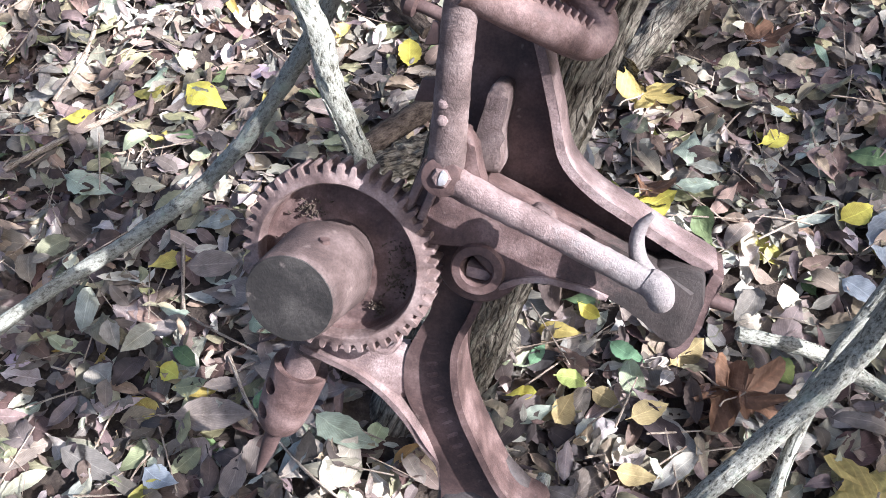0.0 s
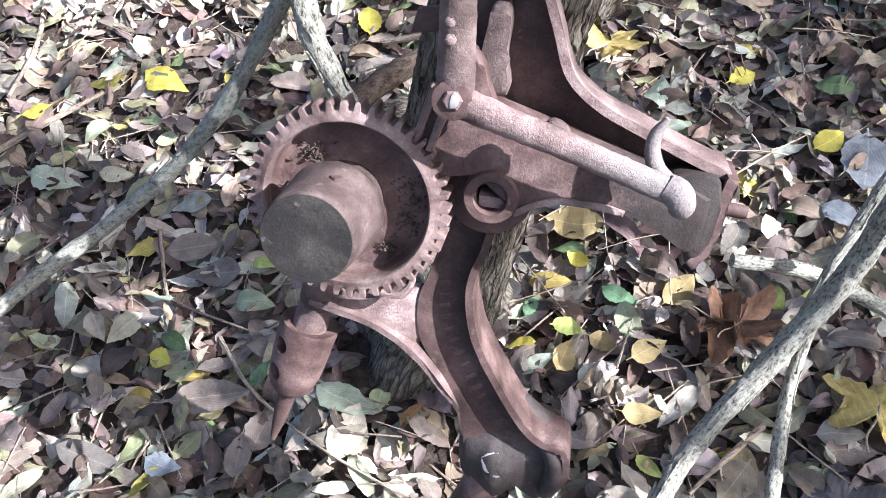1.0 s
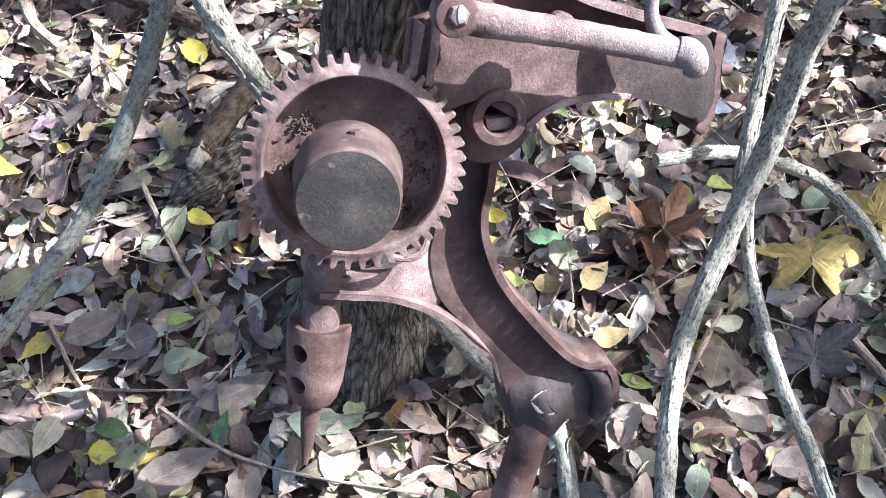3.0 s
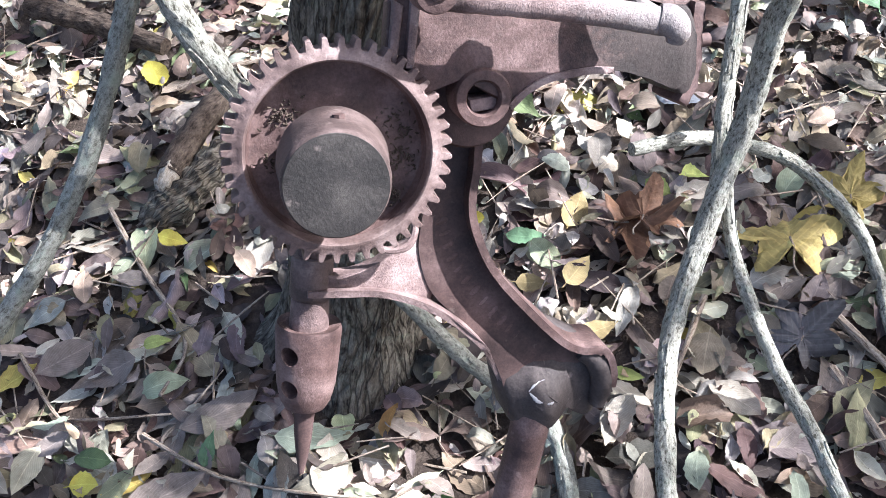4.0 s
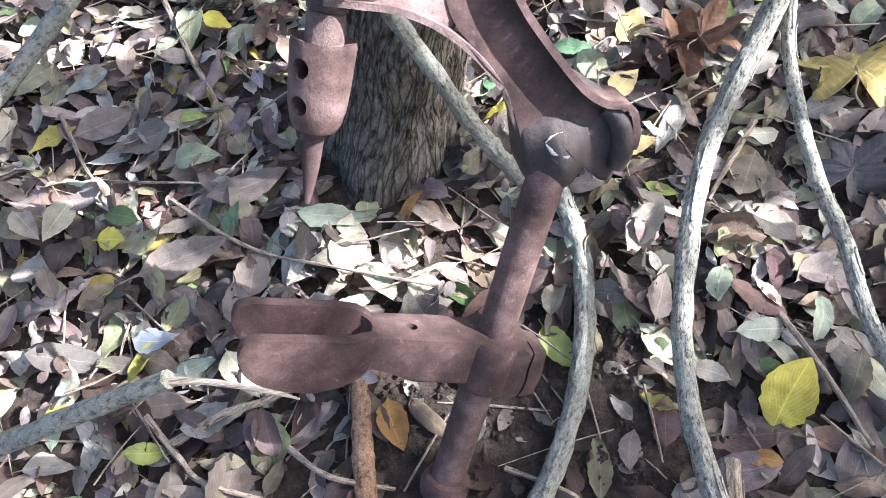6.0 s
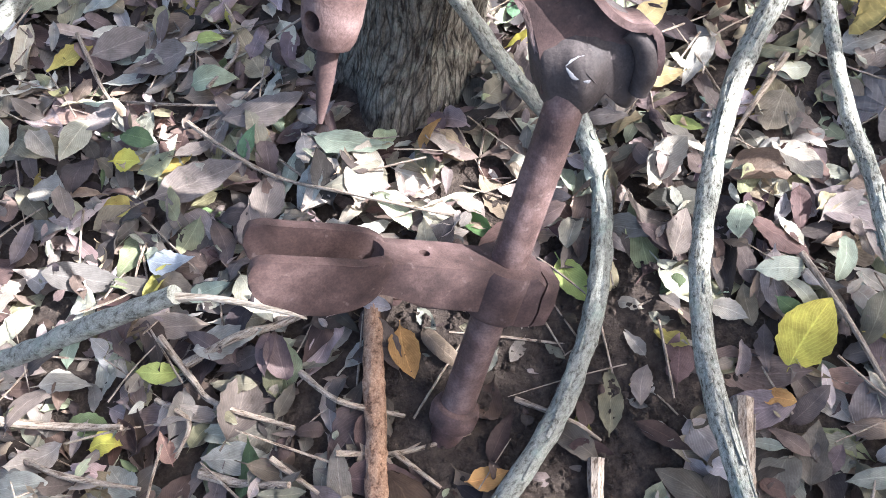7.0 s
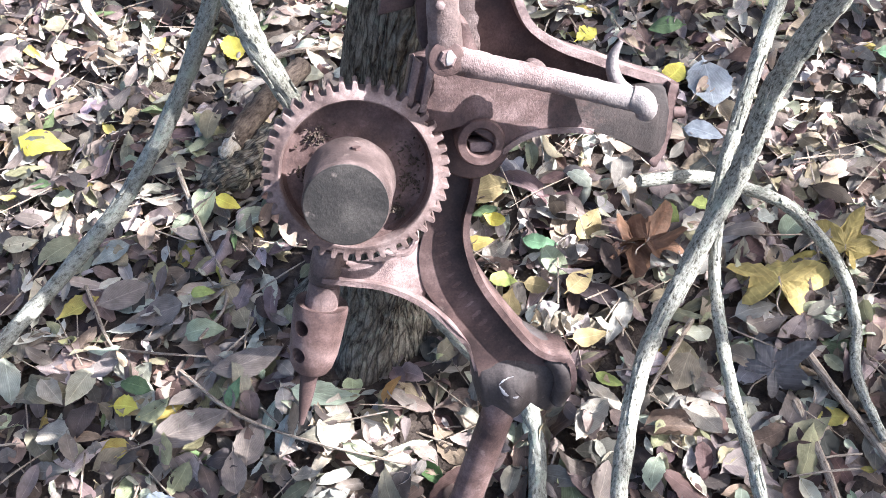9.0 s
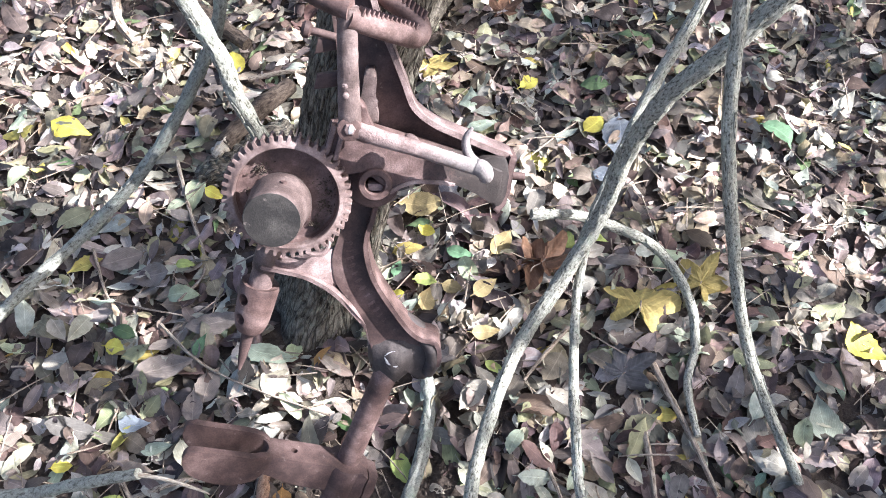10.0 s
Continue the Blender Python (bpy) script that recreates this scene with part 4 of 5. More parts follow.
def settle(p, share=82, most=0.055):
    """A leaf's points dropped onto the heap: leaned with it, then added to it."""
    i = np.clip(((p[:, 0] - X0) / CELL).astype(int), 0, 499)
    j = np.clip(((p[:, 1] - Y0) / CELL).astype(int), 0, 459)
    under = HEAP[i, j]
    q = p[:, :2] - p[:, :2].mean(0)
    a, b, c = (q[:, 0] ** 2).sum() + 1e-6, (q[:, 0] * q[:, 1]).sum(), (q[:, 1] ** 2).sum() + 1e-6
    r0, r1 = (q[:, 0] * under).sum(), (q[:, 1] * under).sum()
    det = a * c - b * b
    g0, g1 = np.clip((c * r0 - b * r1) / det, -0.6, 0.6), np.clip((a * r1 - b * r0) / det, -0.6, 0.6)
    z = p[:, 2] - p[:, 2].mean() + 0.85 * (g0 * q[:, 0] + g1 * q[:, 1])
    z = z + min(np.percentile(under - z, share) + 0.0006, under.min() + most)
    HEAP[i, j] = np.maximum(under, z)
    return np.stack([p[:, 0], p[:, 1], z], -1)


def heap_at(x, y):
    """Height of the litter's top about a point."""
    i, j = int((x - X0) / CELL), int((y - Y0) / CELL)
    return float(np.percentile(HEAP[max(0, i - 1):i + 2, max(0, j - 1):j + 2], 70)) if 1 < i < 498 and 1 < j < 458 else rise(x, y)


def leaf_mesh(name, points, tones):
    n = len(points)
    quad = np.array([(r * COLS + c, r * COLS + c + 1, (r + 1) * COLS + c + 1, (r + 1) * COLS + c) for r in range(ROWS - 1) for c in range(COLS - 1)])
    faces = (quad[None] + (np.arange(n) * ROWS * COLS)[:, None, None]).reshape(-1, 4)
    me = bpy.data.meshes.new(name)
    me.vertices.add(n * ROWS * COLS)
    me.vertices.foreach_set("co", points.reshape(-1).astype(np.float32))
    me.loops.add(faces.size)
    me.loops.foreach_set("vertex_index", faces.reshape(-1).astype(np.int32))
    me.polygons.add(len(faces))
    me.polygons.foreach_set("loop_start", np.arange(0, faces.size, 4, dtype=np.int32))
    me.update(calc_edges=True)
    tone = me.attributes.new("tone", "FLOAT_COLOR", "POINT")
    tone.data.foreach_set("color", np.repeat(np.c_[tones, np.ones(n)], ROWS * COLS, 0).reshape(-1).astype(np.float32))
    s, t = np.meshgrid(np.linspace(0, 1, ROWS), np.linspace(-1, 1, COLS), indexing="ij")
    uv = np.stack([t, s], -1).reshape(-1, 2)
    layer = me.uv_layers.new(name="UVMap")
    layer.data.foreach_set("uv", uv[faces.reshape(-1) % (ROWS * COLS)].reshape(-1).astype(np.float32))
    me.shade_smooth()
    me.materials.append(LEAF)
    return me


def tones_for(rng, n):
    w = np.array([p[1] for p in PALETTE], float)
    base = np.array([p[0] for p in PALETTE])[rng.choice(len(PALETTE), n, p=w / w.sum())]
    return np.clip(base * rng.normal(1, 0.16, (n, 1)) * rng.normal(1, 0.05, (n, 3)), 0.02, 0.85)


def scatter(rng, n, x0, x1, y0, y1, lean, curl, size=0.070, spread=0.020, piled=True):
    x, y = rng.uniform(x0, x1, n), rng.uniform(y0, y1, n)
    # bare soil round the drill's foot, and the tree's own place
    bare = ((x + 0.11) / 0.20) ** 2 + ((y - 0.12) / 0.145) ** 2
    keep = (bare > 1.0) | (rng.random(n) < (0.06 if size > 0.05 else 0.5))
    keep &= np.hypot(x + 0.095, y - 0.625) > 0.105
    if piled:
        edge = np.maximum(np.abs(x - 0.25) / 1.5, np.abs(y - 0.875) / 1.22)
        keep &= edge + 0.12 * np.sin(x * 9 + y * 4) + 0.10 * np.sin(y * 13 - x * 3) < 1 + 0.10 * rng.random(n)
    x, y = x[keep], y[keep]
    n = len(x)
    z = np.array([rise(a, b) for a, b in zip(x, y)])
    length = np.clip(rng.normal(size, spread, n), 0.012, 0.12)
    p = leaf_grid(rng, n, length, rng.uniform(0.28, 0.54, n), rng.normal(0.16, 0.22, n), rng.normal(0.5, 1.3 * curl, n) + 1e-3, rng.normal(0, curl * 0.45, n) + 1e-3,
                  np.abs(rng.normal(0.022, 0.02, n)), (rng.normal(0, lean, n), rng.normal(0, lean, n)), np.stack([x, y, z], -1))
    return np.array([settle(q) for q in p]) if piled else p


rng = np.random.default_rng(11)
AREA = (-1.25, 1.75, -0.35, 2.1)
layers = [scatter(rng, 3600, -3.0, 3.5, -2.0, 4.5, 0.25, 1.2, piled=False),
          scatter(rng, 3600, *AREA, 0.10, 1.2),
          scatter(rng, 2600, *AREA, 0.20, 1.6, 0.030, 0.010),
          scatter(rng, 3600, *AREA, 0.15, 2.4, 0.066),
          scatter(rng, 2400, *AREA, 0.40, 1.8, 0.030, 0.010),
          scatter(rng, 3000, *AREA, 0.18, 3.0, 0.062, 0.018),
          scatter(rng, 1800, *AREA, 0.30, 2.2, 0.034, 0.012)]
pts = np.concatenate(layers)
litter_tones = tones_for(rng, len(pts))
# litter tones darken towards a point beside the bare soil
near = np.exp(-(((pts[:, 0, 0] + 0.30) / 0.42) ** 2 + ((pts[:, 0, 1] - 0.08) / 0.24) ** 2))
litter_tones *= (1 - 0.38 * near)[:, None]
crumb_bm, cr0 = bmesh.new(), random.Random(21)
for k in range(900):
    a, f = cr0.uniform(0, 6.28), math.sqrt(cr0.random())
    x, y, r = -0.10 + 0.24 * f * math.cos(a), 0.13 + 0.17 * f * math.sin(a), cr0.uniform(0.0012, 0.0055)
    c = Vector((x, y, rise(x, y) - 0.011 + r * 0.3))
    ring = [crumb_bm.verts.new(c + Vector((math.cos(q) * r * cr0.uniform(0.6, 1.2), math.sin(q) * r * cr0.uniform(0.6, 1.2), cr0.uniform(-0.3, 0.3) * r))) for q in (0, 1.05, 2.1, 3.14, 4.2, 5.25)]
    top = crumb_bm.verts.new(c + Vector((0, 0, r * cr0.uniform(0.5, 1.0))))
    for q in range(6):
        crumb_bm.faces.new((ring[q], ring[(q + 1) % 6], top))
thing("soil_crumbs", crumb_bm, SOIL, "loose dark crumbs of bare soil round the drill's foot", "soil", kind="stuff", smooth=False)
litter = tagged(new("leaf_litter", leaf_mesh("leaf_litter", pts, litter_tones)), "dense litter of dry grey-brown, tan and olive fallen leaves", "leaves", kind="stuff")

bm = bmesh.new()
tr = random.Random(9)
for k in range(1100):
    x, y, a, ln = tr.uniform(-1.1, 1.5), tr.uniform(-0.25, 1.9), tr.uniform(0, 6.28), tr.uniform(0.015, 0.07)
    d = Vector((math.cos(a), math.sin(a), tr.uniform(-0.25, 0.25))) * ln
    p = Vector((x, y, heap_at(x, y) + tr.uniform(-0.004, 0.004)))
    r = tr.uniform(0.0007, 0.0018)
    add_tube(bm, [p - d, p + Vector((0, 0, tr.uniform(-0.004, 0.006))), p + d], [r, r, r * 0.6], 5, 2)
thing("stem_litter", bm, TWIG, "scattered fine stalks and broken twigs in the litter", "twigs", kind="stuff")

# leaves on top that can be told apart
VARIANTS = []
vr = np.random.default_rng(5)
one = np.ones(1)
for k in range(40):
    p = leaf_grid(vr, 1, one, vr.uniform(0.34, 0.58, 1), vr.normal(0.12, 0.18, 1), vr.normal(0, 2.0, 1) + 1e-3, vr.normal(0, 0.9, 1) + 1e-3,
                  np.abs(vr.normal(0.015, 0.012, 1)), (np.zeros(1), np.zeros(1)), np.zeros((1, 3)))
    VARIANTS.append(leaf_mesh("fallen_leaf", p, tones_for(vr, 1)))


def drop(ob, x, y, size, yaw):
    """Lay a leaf of unit length on the heap, leaning as the litter leans."""
    co = np.empty(len(ob.data.vertices) * 3, np.float32)
    ob.data.vertices.foreach_get("co", co)
    m = pose(x, y, 0, 0, 0, yaw) @ Matrix.Scale(size, 4)
    p = co.reshape(-1, 3).astype(float) @ np.array(m.to_3x3()).T + np.array(m.translation)
    q = settle(p.copy(), 85)
    # the lean and height that the heap gave it
    A = np.c_[p[:, :2] - p[:, :2].mean(0), np.ones(len(p))]
    gx, gy, gz = np.linalg.lstsq(A, q[:, 2] - p[:, 2], rcond=None)[0]
    turn = Vector((0, 0, 1)).rotation_difference(Vector((-gx, -gy, 1)).normalized()).to_matrix().to_4x4()
    mid = Vector((*p[:, :2].mean(0), 0))
    ob.matrix_world = Matrix.Translation(mid + Vector((0, 0, gz))) @ turn @ Matrix.Translation(-mid) @ m


for k in range(240):
    x, y = vr.uniform(-0.75, 0.85), vr.uniform(-0.05, 1.25)
    if ((x + 0.10) / 0.19) ** 2 + ((y - 0.13) / 0.13) ** 2 < 1.2 or math.hypot(x + 0.095, y - 0.625) < 0.14:
        continue
    ob = new("fallen_leaf", VARIANTS[k % 40])
    size = float(np.clip(vr.normal(0.064, 0.015), 0.036, 0.095))
    drop(ob, x, y, size, vr.uniform(0, 360))
    tagged(ob, "dry curled leaf lying loose on the litter", "leaf", "loose fallen leaves")


def lobed_mesh(name, tone, seed):
    """A five-lobed leaf, one long, curled at the edge."""
    r = random.Random(seed)
    bm = bmesh.new()
    layer = bm.loops.layers.uv.new("UVMap")
    tips = [(-2.30, 0.66), (-1.80, 0.46), (-1.15, 0.90), (-0.55, 0.50), (0.0, 1.0), (0.55, 0.48), (1.15, 0.88), (1.80, 0.46), (2.30, 0.66), (3.14, 0.22)]
    out = []
    for (a0, r0), (a1, r1) in zip(tips, tips[1:] + [(2 * math.pi - 2.30, 0.66)]):
        for k in range(4):
            f = k / 4
            g = (1 - math.cos(math.pi * f)) / 2
            out.append((a0 + (a1 - a0) * f, (r0 + (r1 - r0) * g) * r.uniform(0.94, 1.06)))
    bend = [r.uniform(-0.7, 0.7) for _ in range(4)]
    centre = bm.verts.new((0, 0, 0))
    rings = []
    for f in (0.3, 0.6, 0.85, 1.0):
        ring = []
        for a, rad in out:
            x, y = rad * f * 0.55 * math.sin(a), rad * f * 0.55 * math.cos(a)
            z = bend[0] * x * x * 2 + bend[1] * y * y * 2 + bend[2] * x * y * 2 + 0.09 * f * f * math.sin(a * 3 + bend[3] * 9) + 0.035 * r.uniform(-1, 1) * f
            ring.append(bm.verts.new((x, y, z)))
        rings.append(ring)
    n = len(out)
    for k in range(n):
        bm.faces.new((centre, rings[0][k], rings[0][(k + 1) % n]))
        for p, q in zip(rings, rings[1:]):
            bm.faces.new((p[k], q[k], q[(k + 1) % n], p[(k + 1) % n]))
    for f in bm.faces:
        for lp in f.loops:
            lp[layer].uv = (lp.vert.co.x * 2, lp.vert.co.y + 0.5)
    me = finish(name, bm, LEAF)
    me.shade_smooth()
    att = me.attributes.new("tone", "FLOAT_COLOR", "POINT")
    att.data.foreach_set("color", np.tile(np.array((*tone, 1.0), np.float32), len(me.vertices)))
    return me


def lay(places, tone, words, lobed=False, slim=0.5, roll=None):
    """Single leaves of one colour at (x, y, length) and, where it shows, the way the tip points."""
    for x, y, size, *yaw in places:
        col = np.clip(np.array(tone) * vr.normal(1, 0.08), 0.02, 0.85)
        if lobed:
            me = lobed_mesh("fallen_leaf", col, int(x * 900 + y * 70))
        else:
            p = leaf_grid(vr, 1, one, vr.uniform(slim - 0.05, slim + 0.12, 1), vr.normal(0.08, 0.10, 1), one * roll if roll else vr.normal(0, 0.9, 1) + 1e-3, vr.normal(0, 0.5, 1) + 1e-3,
                          np.abs(vr.normal(0.012, 0.010, 1)), (np.zeros(1), np.zeros(1)), np.zeros((1, 3)), 0.0)
            me = leaf_mesh("fallen_leaf", p, col[None])
        ob = new("fallen_leaf", me)
        drop(ob, x, y, size, yaw[0] if yaw else vr.uniform(0, 360))
        if lobed:
            part("stalk", tube([(0, 0.02, 0.006), (0.02, -0.12, 0.012), (0.0, -0.32, 0.02), (0.05, -0.46, 0.035)], [0.010, 0.011, 0.009, 0.013], 7, 4), TWIG, ob, "thin brown stalk")
        tagged(ob, words, "leaf", "loose fallen leaves")


YELLOW, LIME, MINT, GREEN = (0.60, 0.52, 0.10), (0.40, 0.45, 0.14), (0.37, 0.41, 0.31), (0.15, 0.25, 0.14)
lay([(-0.297, 0.587, 0.108, -92), (-0.410, 0.523, 0.138, -90), (-0.458, 0.790, 0.096, -84), (-0.409, 0.732, 0.098, 81), (-0.401, 0.569, 0.068, -62), (-0.378, 1.210, 0.090, -13), (0.095, 0.224, 0.070, -40),
     (-0.018, 0.090, 0.046, 145), (0.235, 1.025, 0.052, -37), (-0.213, 1.193, 0.064, -109), (-0.106, 0.364, 0.060, -164), (-0.330, 0.470, 0.085, -30), (-0.360, 0.440, 0.080, 170)],
    (0.25, 0.205, 0.175), "large grey-brown leaf with a clear midrib", slim=0.42)
lay([(-0.212, 0.442, 0.095, 152), (-0.184, 0.397, 0.042, -139), (-0.578, 0.586, 0.075, -131), (-0.572, 0.648, 0.054, -164), (-0.271, 0.390, 0.046, -118), (0.269, 0.262, 0.072, -157), (0.107, 0.128, 0.046, -136),
     (0.014, 0.179, 0.032, -131), (0.425, 0.534, 0.078, -88), (0.119, 0.313, 0.080, -60), (0.150, 0.330, 0.070, 20)],
    (0.42, 0.37, 0.30), "bleached cream leaf with clear side veins")
lay([(-0.213, 0.493, 0.108, -117), (-0.428, 0.375, 0.056, -94), (0.159, 0.208, 0.070, -38), (0.244, 0.127, 0.066, -44), (-0.698, 0.952, 0.106, -111), (0.331, 0.902, 0.090, -71), (0.327, 0.987, 0.106, -16), (-0.495, 0.696, 0.048, 92)],
    MINT, "pale green fallen leaf lying flat", slim=0.44)
lay([(-0.527, 1.161, 0.100, -125), (0.158, 0.065, 0.092, -58), (0.139, 0.685, 0.042, -125), (-0.254, 0.892, 0.046, -133), (-0.483, 0.597, 0.050, -120), (-0.583, 0.249, 0.050, -112), (0.251, 0.870, 0.092, -64), (0.571, 0.848, 0.068, -64),
     (0.478, 1.018, 0.062, -71), (-0.750, 1.111, 0.062, -77), (-0.153, 1.271, 0.074, 179), (-0.589, 0.392, 0.040, -96), (0.837, 0.201, 0.098, -165), (0.033, 0.542, 0.050, -99)],
    YELLOW, "bright yellow fallen leaf on the grey litter", slim=0.55)
lay([(0.110, 0.575, 0.056, -95), (0.178, 0.362, 0.048, -144), (-0.035, 0.234, 0.072, -171), (0.464, 0.572, 0.062, -103), (0.404, 0.589, 0.056, -171), (-0.505, 0.301, 0.054, -108), (-0.335, 0.739, 0.048, -104)],
    LIME, "yellow-green fallen leaf with dark spots")
lay([(-0.329, 0.547, 0.044, -41), (0.188, 0.618, 0.062, -131), (0.060, 0.616, 0.046, -33), (0.952, 0.711, 0.100, -139), (0.181, 0.916, 0.070, -9)], GREEN, "fresh green leaf fallen on the litter", slim=0.42)
lay([(-0.243, 0.226, 0.070, 174), (-0.121, 0.452, 0.050, -57), (-0.211, 0.058, 0.048, -97), (0.099, 0.020, 0.042, -129)], (0.50, 0.28, 0.10), "orange-brown leaf fallen near bare soil")
lay([(0.091, 0.519, 0.060, -32), (0.155, 0.552, 0.058, -127), (0.205, 0.514, 0.064, -70), (0.275, 0.614, 0.066, -53), (0.180, 0.432, 0.064, -100), (0.144, 0.756, 0.102, -106)],
    (0.40, 0.31, 0.15), "yellow-tan leaf with dark blotches", slim=0.55)
lay([(0.135, 0.477, 0.044, -24), (0.160, 0.466, 0.044, -24)], (0.42, 0.37, 0.30), "pale dry leaf rolled into a tube", slim=1.0, roll=6.5)
lay([(0.218, 0.263, 0.080, -113)], (0.17, 0.12, 0.09), "hollow brown leaf curled open", slim=0.9, roll=4.5)
lay([(0.475, 0.394, 0.160, -39), (0.265, 1.111, 0.150, -51), (0.614, 0.413, 0.110, -47)], (0.40, 0.31, 0.11), "large lobed yellow-tan leaf with holes", lobed=True)
lay([(0.398, 0.280, 0.115, -77)], (0.15, 0.14, 0.14), "large lobed slate-grey leaf lying flat", lobed=True)
lay([(0.317, 0.546, 0.140, -132), (0.338, 0.538, 0.115, -60), (0.250, 0.902, 0.085, -103), (0.500, 1.258, 0.110, -93)], (0.17, 0.092, 0.055), "large crumpled dark brown leaf", lobed=True)
lay([(-0.464, 0.432, 0.064, -117), (0.542, 0.707, 0.080, -142), (0.611, 0.798, 0.130, 156)], (0.34, 0.36, 0.38), "pale blue-grey dry leaf", slim=0.55)


def twig(points, r=0.004, mat=TWIG, name="twig"):
    rng = random.Random(int(1000 * abs(points[0][0])))
    pts = [(x, y, heap_at(x, y) + r * 0.6 + rng.uniform(-0.001, 0.004)) for x, y in points]
    radii = [r * (1.15 - 0.5 * i / (len(pts) - 1)) for i in range(len(pts))]
    return rod(name, pts, radii, mat, "thin dry brown twig lying on fallen leaves", "twig", 0.2, 8, 5, "twigs on the ground", 120)


for pts, r in (
    ([(-0.495, 0.342), (-0.475, 0.283), (-0.453, 0.240), (-0.382, 0.183)], 0.0040),
    ([(-0.358, 0.241), (-0.326, 0.187), (-0.268, 0.156)], 0.0036),
    ([(-0.348, 0.137), (-0.284, 0.120), (-0.208, 0.112)], 0.0030),
    ([(-0.480, 0.305), (-0.411, 0.300), (-0.357, 0.302), (-0.271, 0.301)], 0.0048),
    ([(-0.685, 0.314), (-0.624, 0.288), (-0.559, 0.257)], 0.0050),
    ([(-0.395, 0.619), (-0.349, 0.533), (-0.303, 0.484), (-0.237, 0.417), (-0.132, 0.346)], 0.0027),
    ([(-0.517, 0.273), (-0.487, 0.233), (-0.513, 0.204)], 0.0032),
    ([(-0.150, 0.127), (-0.107, 0.083), (-0.084, 0.051)], 0.0030),
    ([(-0.098, 0.035), (-0.118, -0.007), (-0.13, -0.04)], 0.0085),
    ([(0.067, 0.031), (0.038, -0.020), (0.02, -0.06)], 0.0100),
    ([(0.202, 0.149), (0.202, 0.069), (0.200, -0.018)], 0.0036),
    ([(-0.489, 0.175), (-0.452, 0.147), (-0.40, 0.12)], 0.0055),
    ([(-0.412, 0.156), (-0.377, 0.105)], 0.0036),
    ([(0.335, 0.397), (0.260, 0.348), (0.22, 0.32)], 0.0042),
    ([(-0.689, 0.282), (-0.623, 0.223), (-0.550, 0.180)], 0.0036),
    ([(-0.291, 0.120), (-0.259, 0.069)], 0.0032),
    ([(0.454, 0.280), (0.463, 0.147), (0.456, 0.024)], 0.0060),
    ([(0.404, 0.231), (0.380, 0.128), (0.360, 0.051)], 0.0060),
    ([(-0.130, 1.220), (-0.05, 1.195), (0.014, 1.175)], 0.0055),
    ([(-0.398, 1.561), (-0.393, 1.455), (-0.367, 1.387)], 0.0120),
    ([(-0.801, 1.457), (-0.801, 1.320), (-0.805, 1.150)], 0.0050),
    ([(-0.876, 1.014), (-0.788, 1.071), (-0.635, 1.142)], 0.0060),
    ([(-0.315, 0.993), (-0.309, 0.865), (-0.298, 0.767), (-0.309, 0.709), (-0.357, 0.657)], 0.0040),
    ([(-0.501, 0.821), (-0.491, 0.725), (-0.463, 0.686), (-0.353, 0.622)], 0.0028),
):
    twig(pts, r)


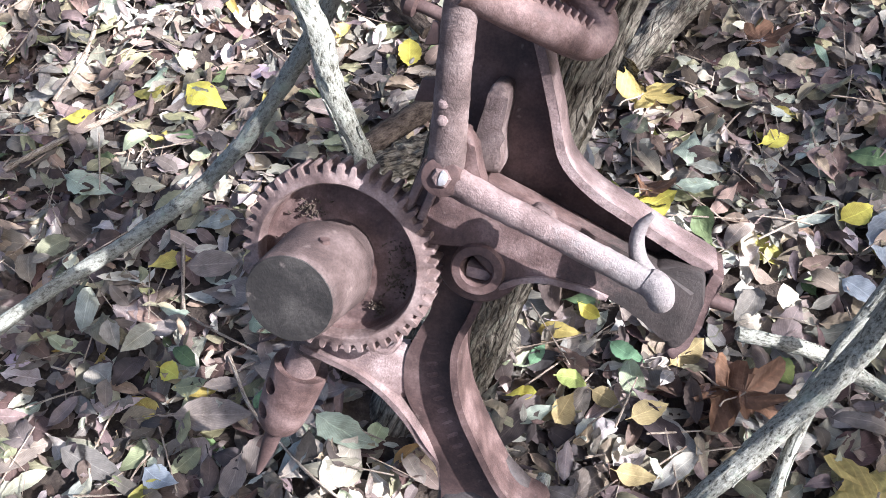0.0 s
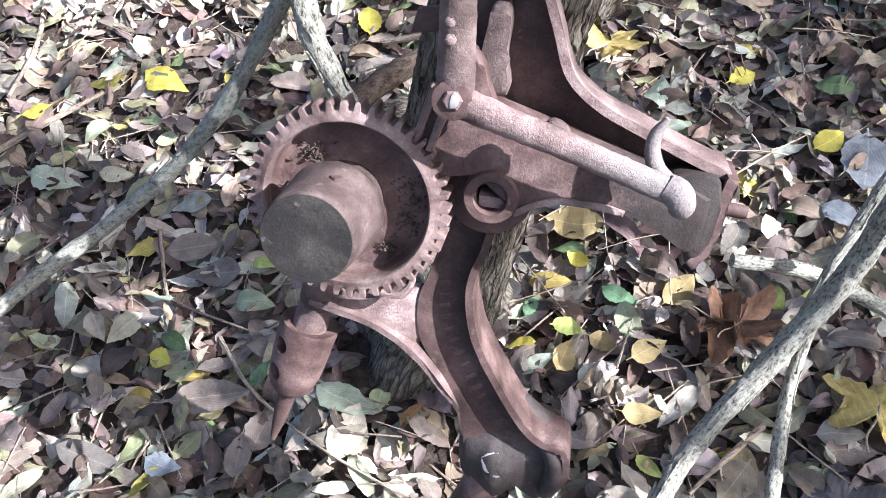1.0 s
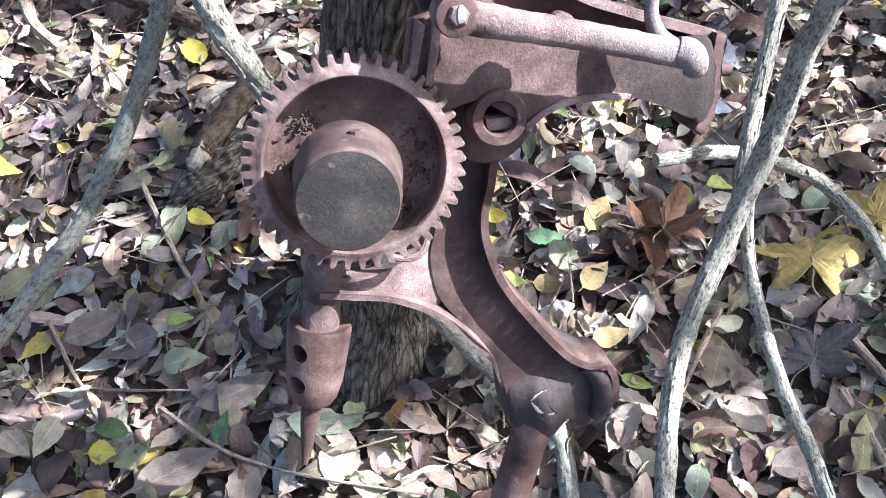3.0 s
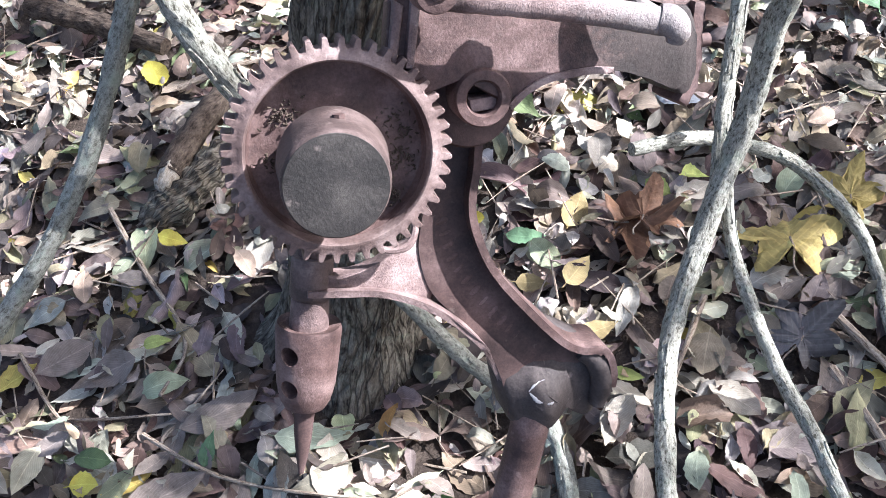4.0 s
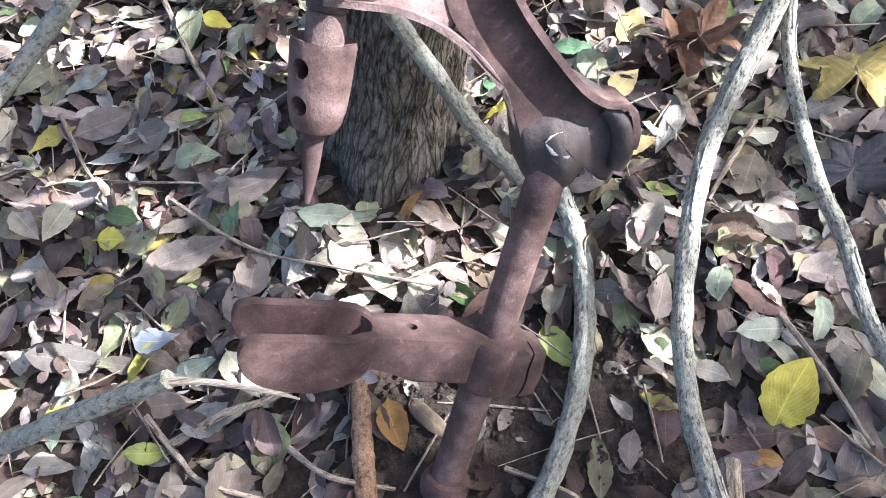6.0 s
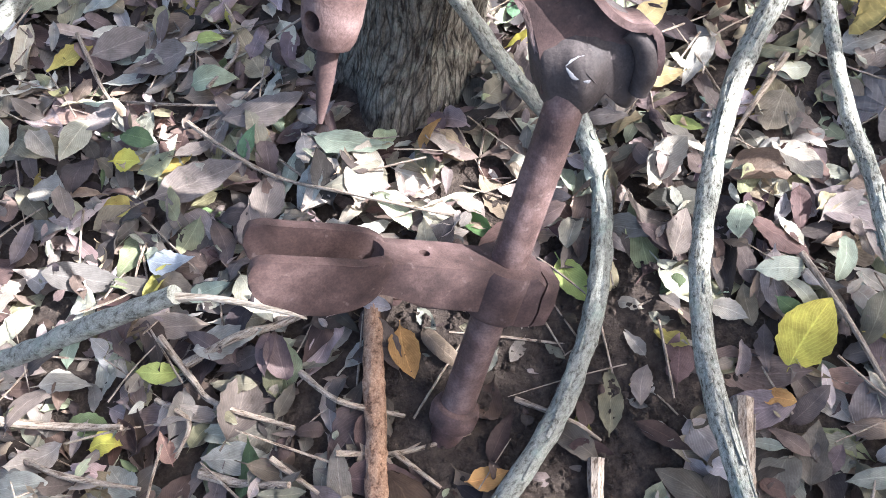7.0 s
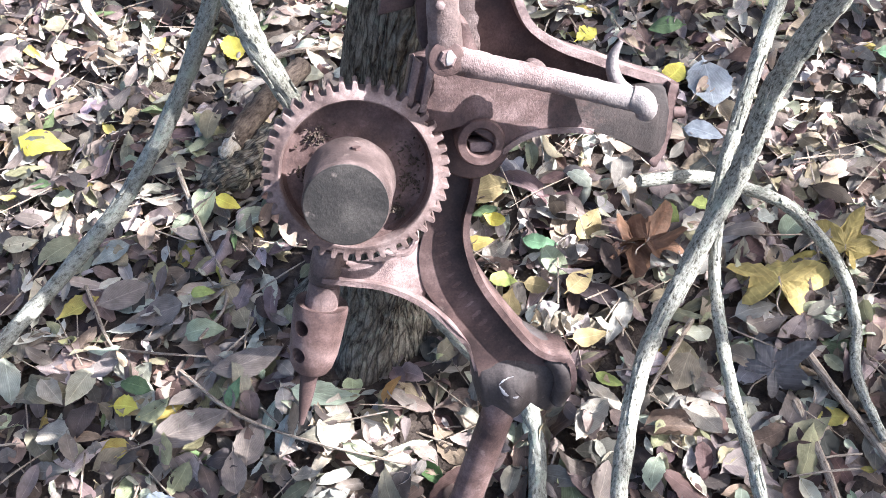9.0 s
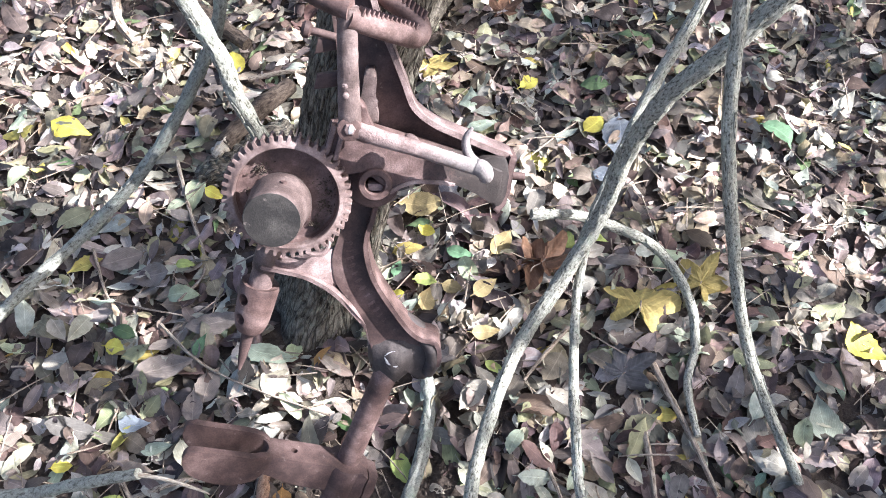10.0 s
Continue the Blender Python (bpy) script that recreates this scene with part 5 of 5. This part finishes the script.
# ---- unseen tree, added so that its crown breaks the sunlight ----
def build_shade_tree():
    tree = tagged(new("tree"), "unseen slender tree, its thin autumn crown added to dapple sunlight", "tree")
    tree.location = (4.75, -1.42, -0.02)
    part("trunk", tube([(0, 0, -0.05), (0.05, 0.02, 1.2), (-0.05, 0.06, 2.6), (0.0, 0.1, 4.4)], [0.10, 0.085, 0.065, 0.02], 18, 12, 0.06), BARK, tree)
    cr = np.random.default_rng(23)
    n = 10500
    d = cr.normal(size=(n, 3))
    p = d / np.linalg.norm(d, axis=1)[:, None] * cr.random((n, 1)) ** 0.4 * np.array((2.1, 1.9, 1.15)) + np.array((-0.2, 0.25, 3.75))
    wp = p + np.array(tree.location)
    # clumps of foliage with gaps between them
    clump = np.array([noise.noise(Vector(q * 1.7)) + 0.6 * noise.noise(Vector(q * 4.1)) for q in wp])
    ground = wp[:, :2] - wp[:, 2:] * np.array((SUN_DIR.x / SUN_DIR.z, SUN_DIR.y / SUN_DIR.z))
    # crown thickened to shade the drill's foot and the far right ground
    dense = np.exp(-(((ground[:, 0] + 0.05) / 0.8) ** 2 + ((ground[:, 1] + 0.02) / 0.26) ** 2))
    dense += 0.7 * np.exp(-(((ground[:, 0] - 0.6) / 0.5) ** 2 + ((ground[:, 1] - 1.25) / 0.30) ** 2))
    keep = clump > CLUMP - 0.55 * dense
    for gx, gy, rx, ry in GAPS:
        keep &= ((ground[:, 0] - gx) / rx) ** 2 + ((ground[:, 1] - gy) / ry) ** 2 > 1
    p = p[keep]
    n = len(p)
    pts = leaf_grid(cr, n, cr.uniform(0.07, 0.12, n), cr.uniform(0.45, 0.65, n), cr.normal(0.1, 0.1, n), cr.normal(0, 0.8, n) + 1e-3, cr.normal(0, 0.8, n) + 1e-3, np.full(n, 0.01),
                    (cr.normal(0, 0.7, n), cr.normal(0, 0.7, n)), p)
    tones = np.array((0.22, 0.26, 0.07)) * cr.normal(1, 0.2, (n, 1)) * cr.normal(1, 0.08, (n, 3))
    crown = new("crown", leaf_mesh("crown", pts, np.clip(tones, 0.02, 0.8)))
    crown.parent = tree
    for k in range(9):
        a = k * 2.4
        tip = Vector((1.5 * math.cos(a) - 0.2, 1.4 * math.sin(a) + 0.25, 3.3 + 0.12 * k))
        base = Vector((-0.04, 0.06, 2.2 + 0.2 * k))
        part("limb", tube([base, base.lerp(tip, 0.5) + Vector((0, 0, 0.15)), tip], [0.03, 0.02, 0.006], 8, 6, 0.08), BARK, tree)


# foliage openings set for sun patches: where light reaches the ground, and how wide
GAPS = [(-0.80, 0.64, 0.19, 0.12), (-0.57, 0.61, 0.17, 0.10), (-0.93, 0.85, 0.18, 0.13), (-0.58, 0.50, 0.17, 0.08),
        (-0.22, 0.43, 0.10, 0.05), (0.12, 0.33, 0.07, 0.04), (-0.55, 1.38, 0.30, 0.13), (0.90, 0.46, 0.14, 0.15), (0.28, 0.75, 0.13, 0.06), (0.63, 0.69, 0.16, 0.06), (-0.22, 0.80, 0.08, 0.05), (-0.48, 0.98, 0.08, 0.05),
        (-0.03, 1.18, 0.07, 0.05), (0.93, 1.04, 0.07, 0.06), (0.37, 0.51, 0.06, 0.04), (1.10, 0.72, 0.10, 0.10), (0.26, 0.28, 0.04, 0.03), (-0.30, 0.60, 0.05, 0.03),
        (0.13, 0.46, 0.11, 0.05), (0.04, 0.37, 0.06, 0.04), (0.70, 0.20, 0.10, 0.06), (0.55, 0.36, 0.09, 0.05), (0.86, 0.30, 0.10, 0.06), (-0.42, 0.72, 0.06, 0.04), (-0.10, 0.38, 0.05, 0.03), (0.70, 0.05, 0.10, 0.05), (0.50, 0.10, 0.07, 0.04), (0.42, 0.86, 0.10, 0.05), (0.15, 0.60, 0.06, 0.04), (-0.20, 0.52, 0.07, 0.03), (0.95, 0.12, 0.10, 0.07), (0.78, 0.22, 0.15, 0.08), (-0.36, 0.92, 0.08, 0.04), (-0.62, 1.00, 0.12, 0.07), (-0.47, 0.82, 0.09, 0.05), (-0.20, 0.69, 0.10, 0.05), (-0.06, 0.63, 0.07, 0.04), (0.03, 0.57, 0.06, 0.04), (-0.42, 0.63, 0.07, 0.03), (0.25, 0.63, 0.08, 0.03), (0.42, 0.66, 0.07, 0.03), (-0.52, 0.72, 0.06, 0.03)]
CLUMP = 0.06
build_shade_tree()
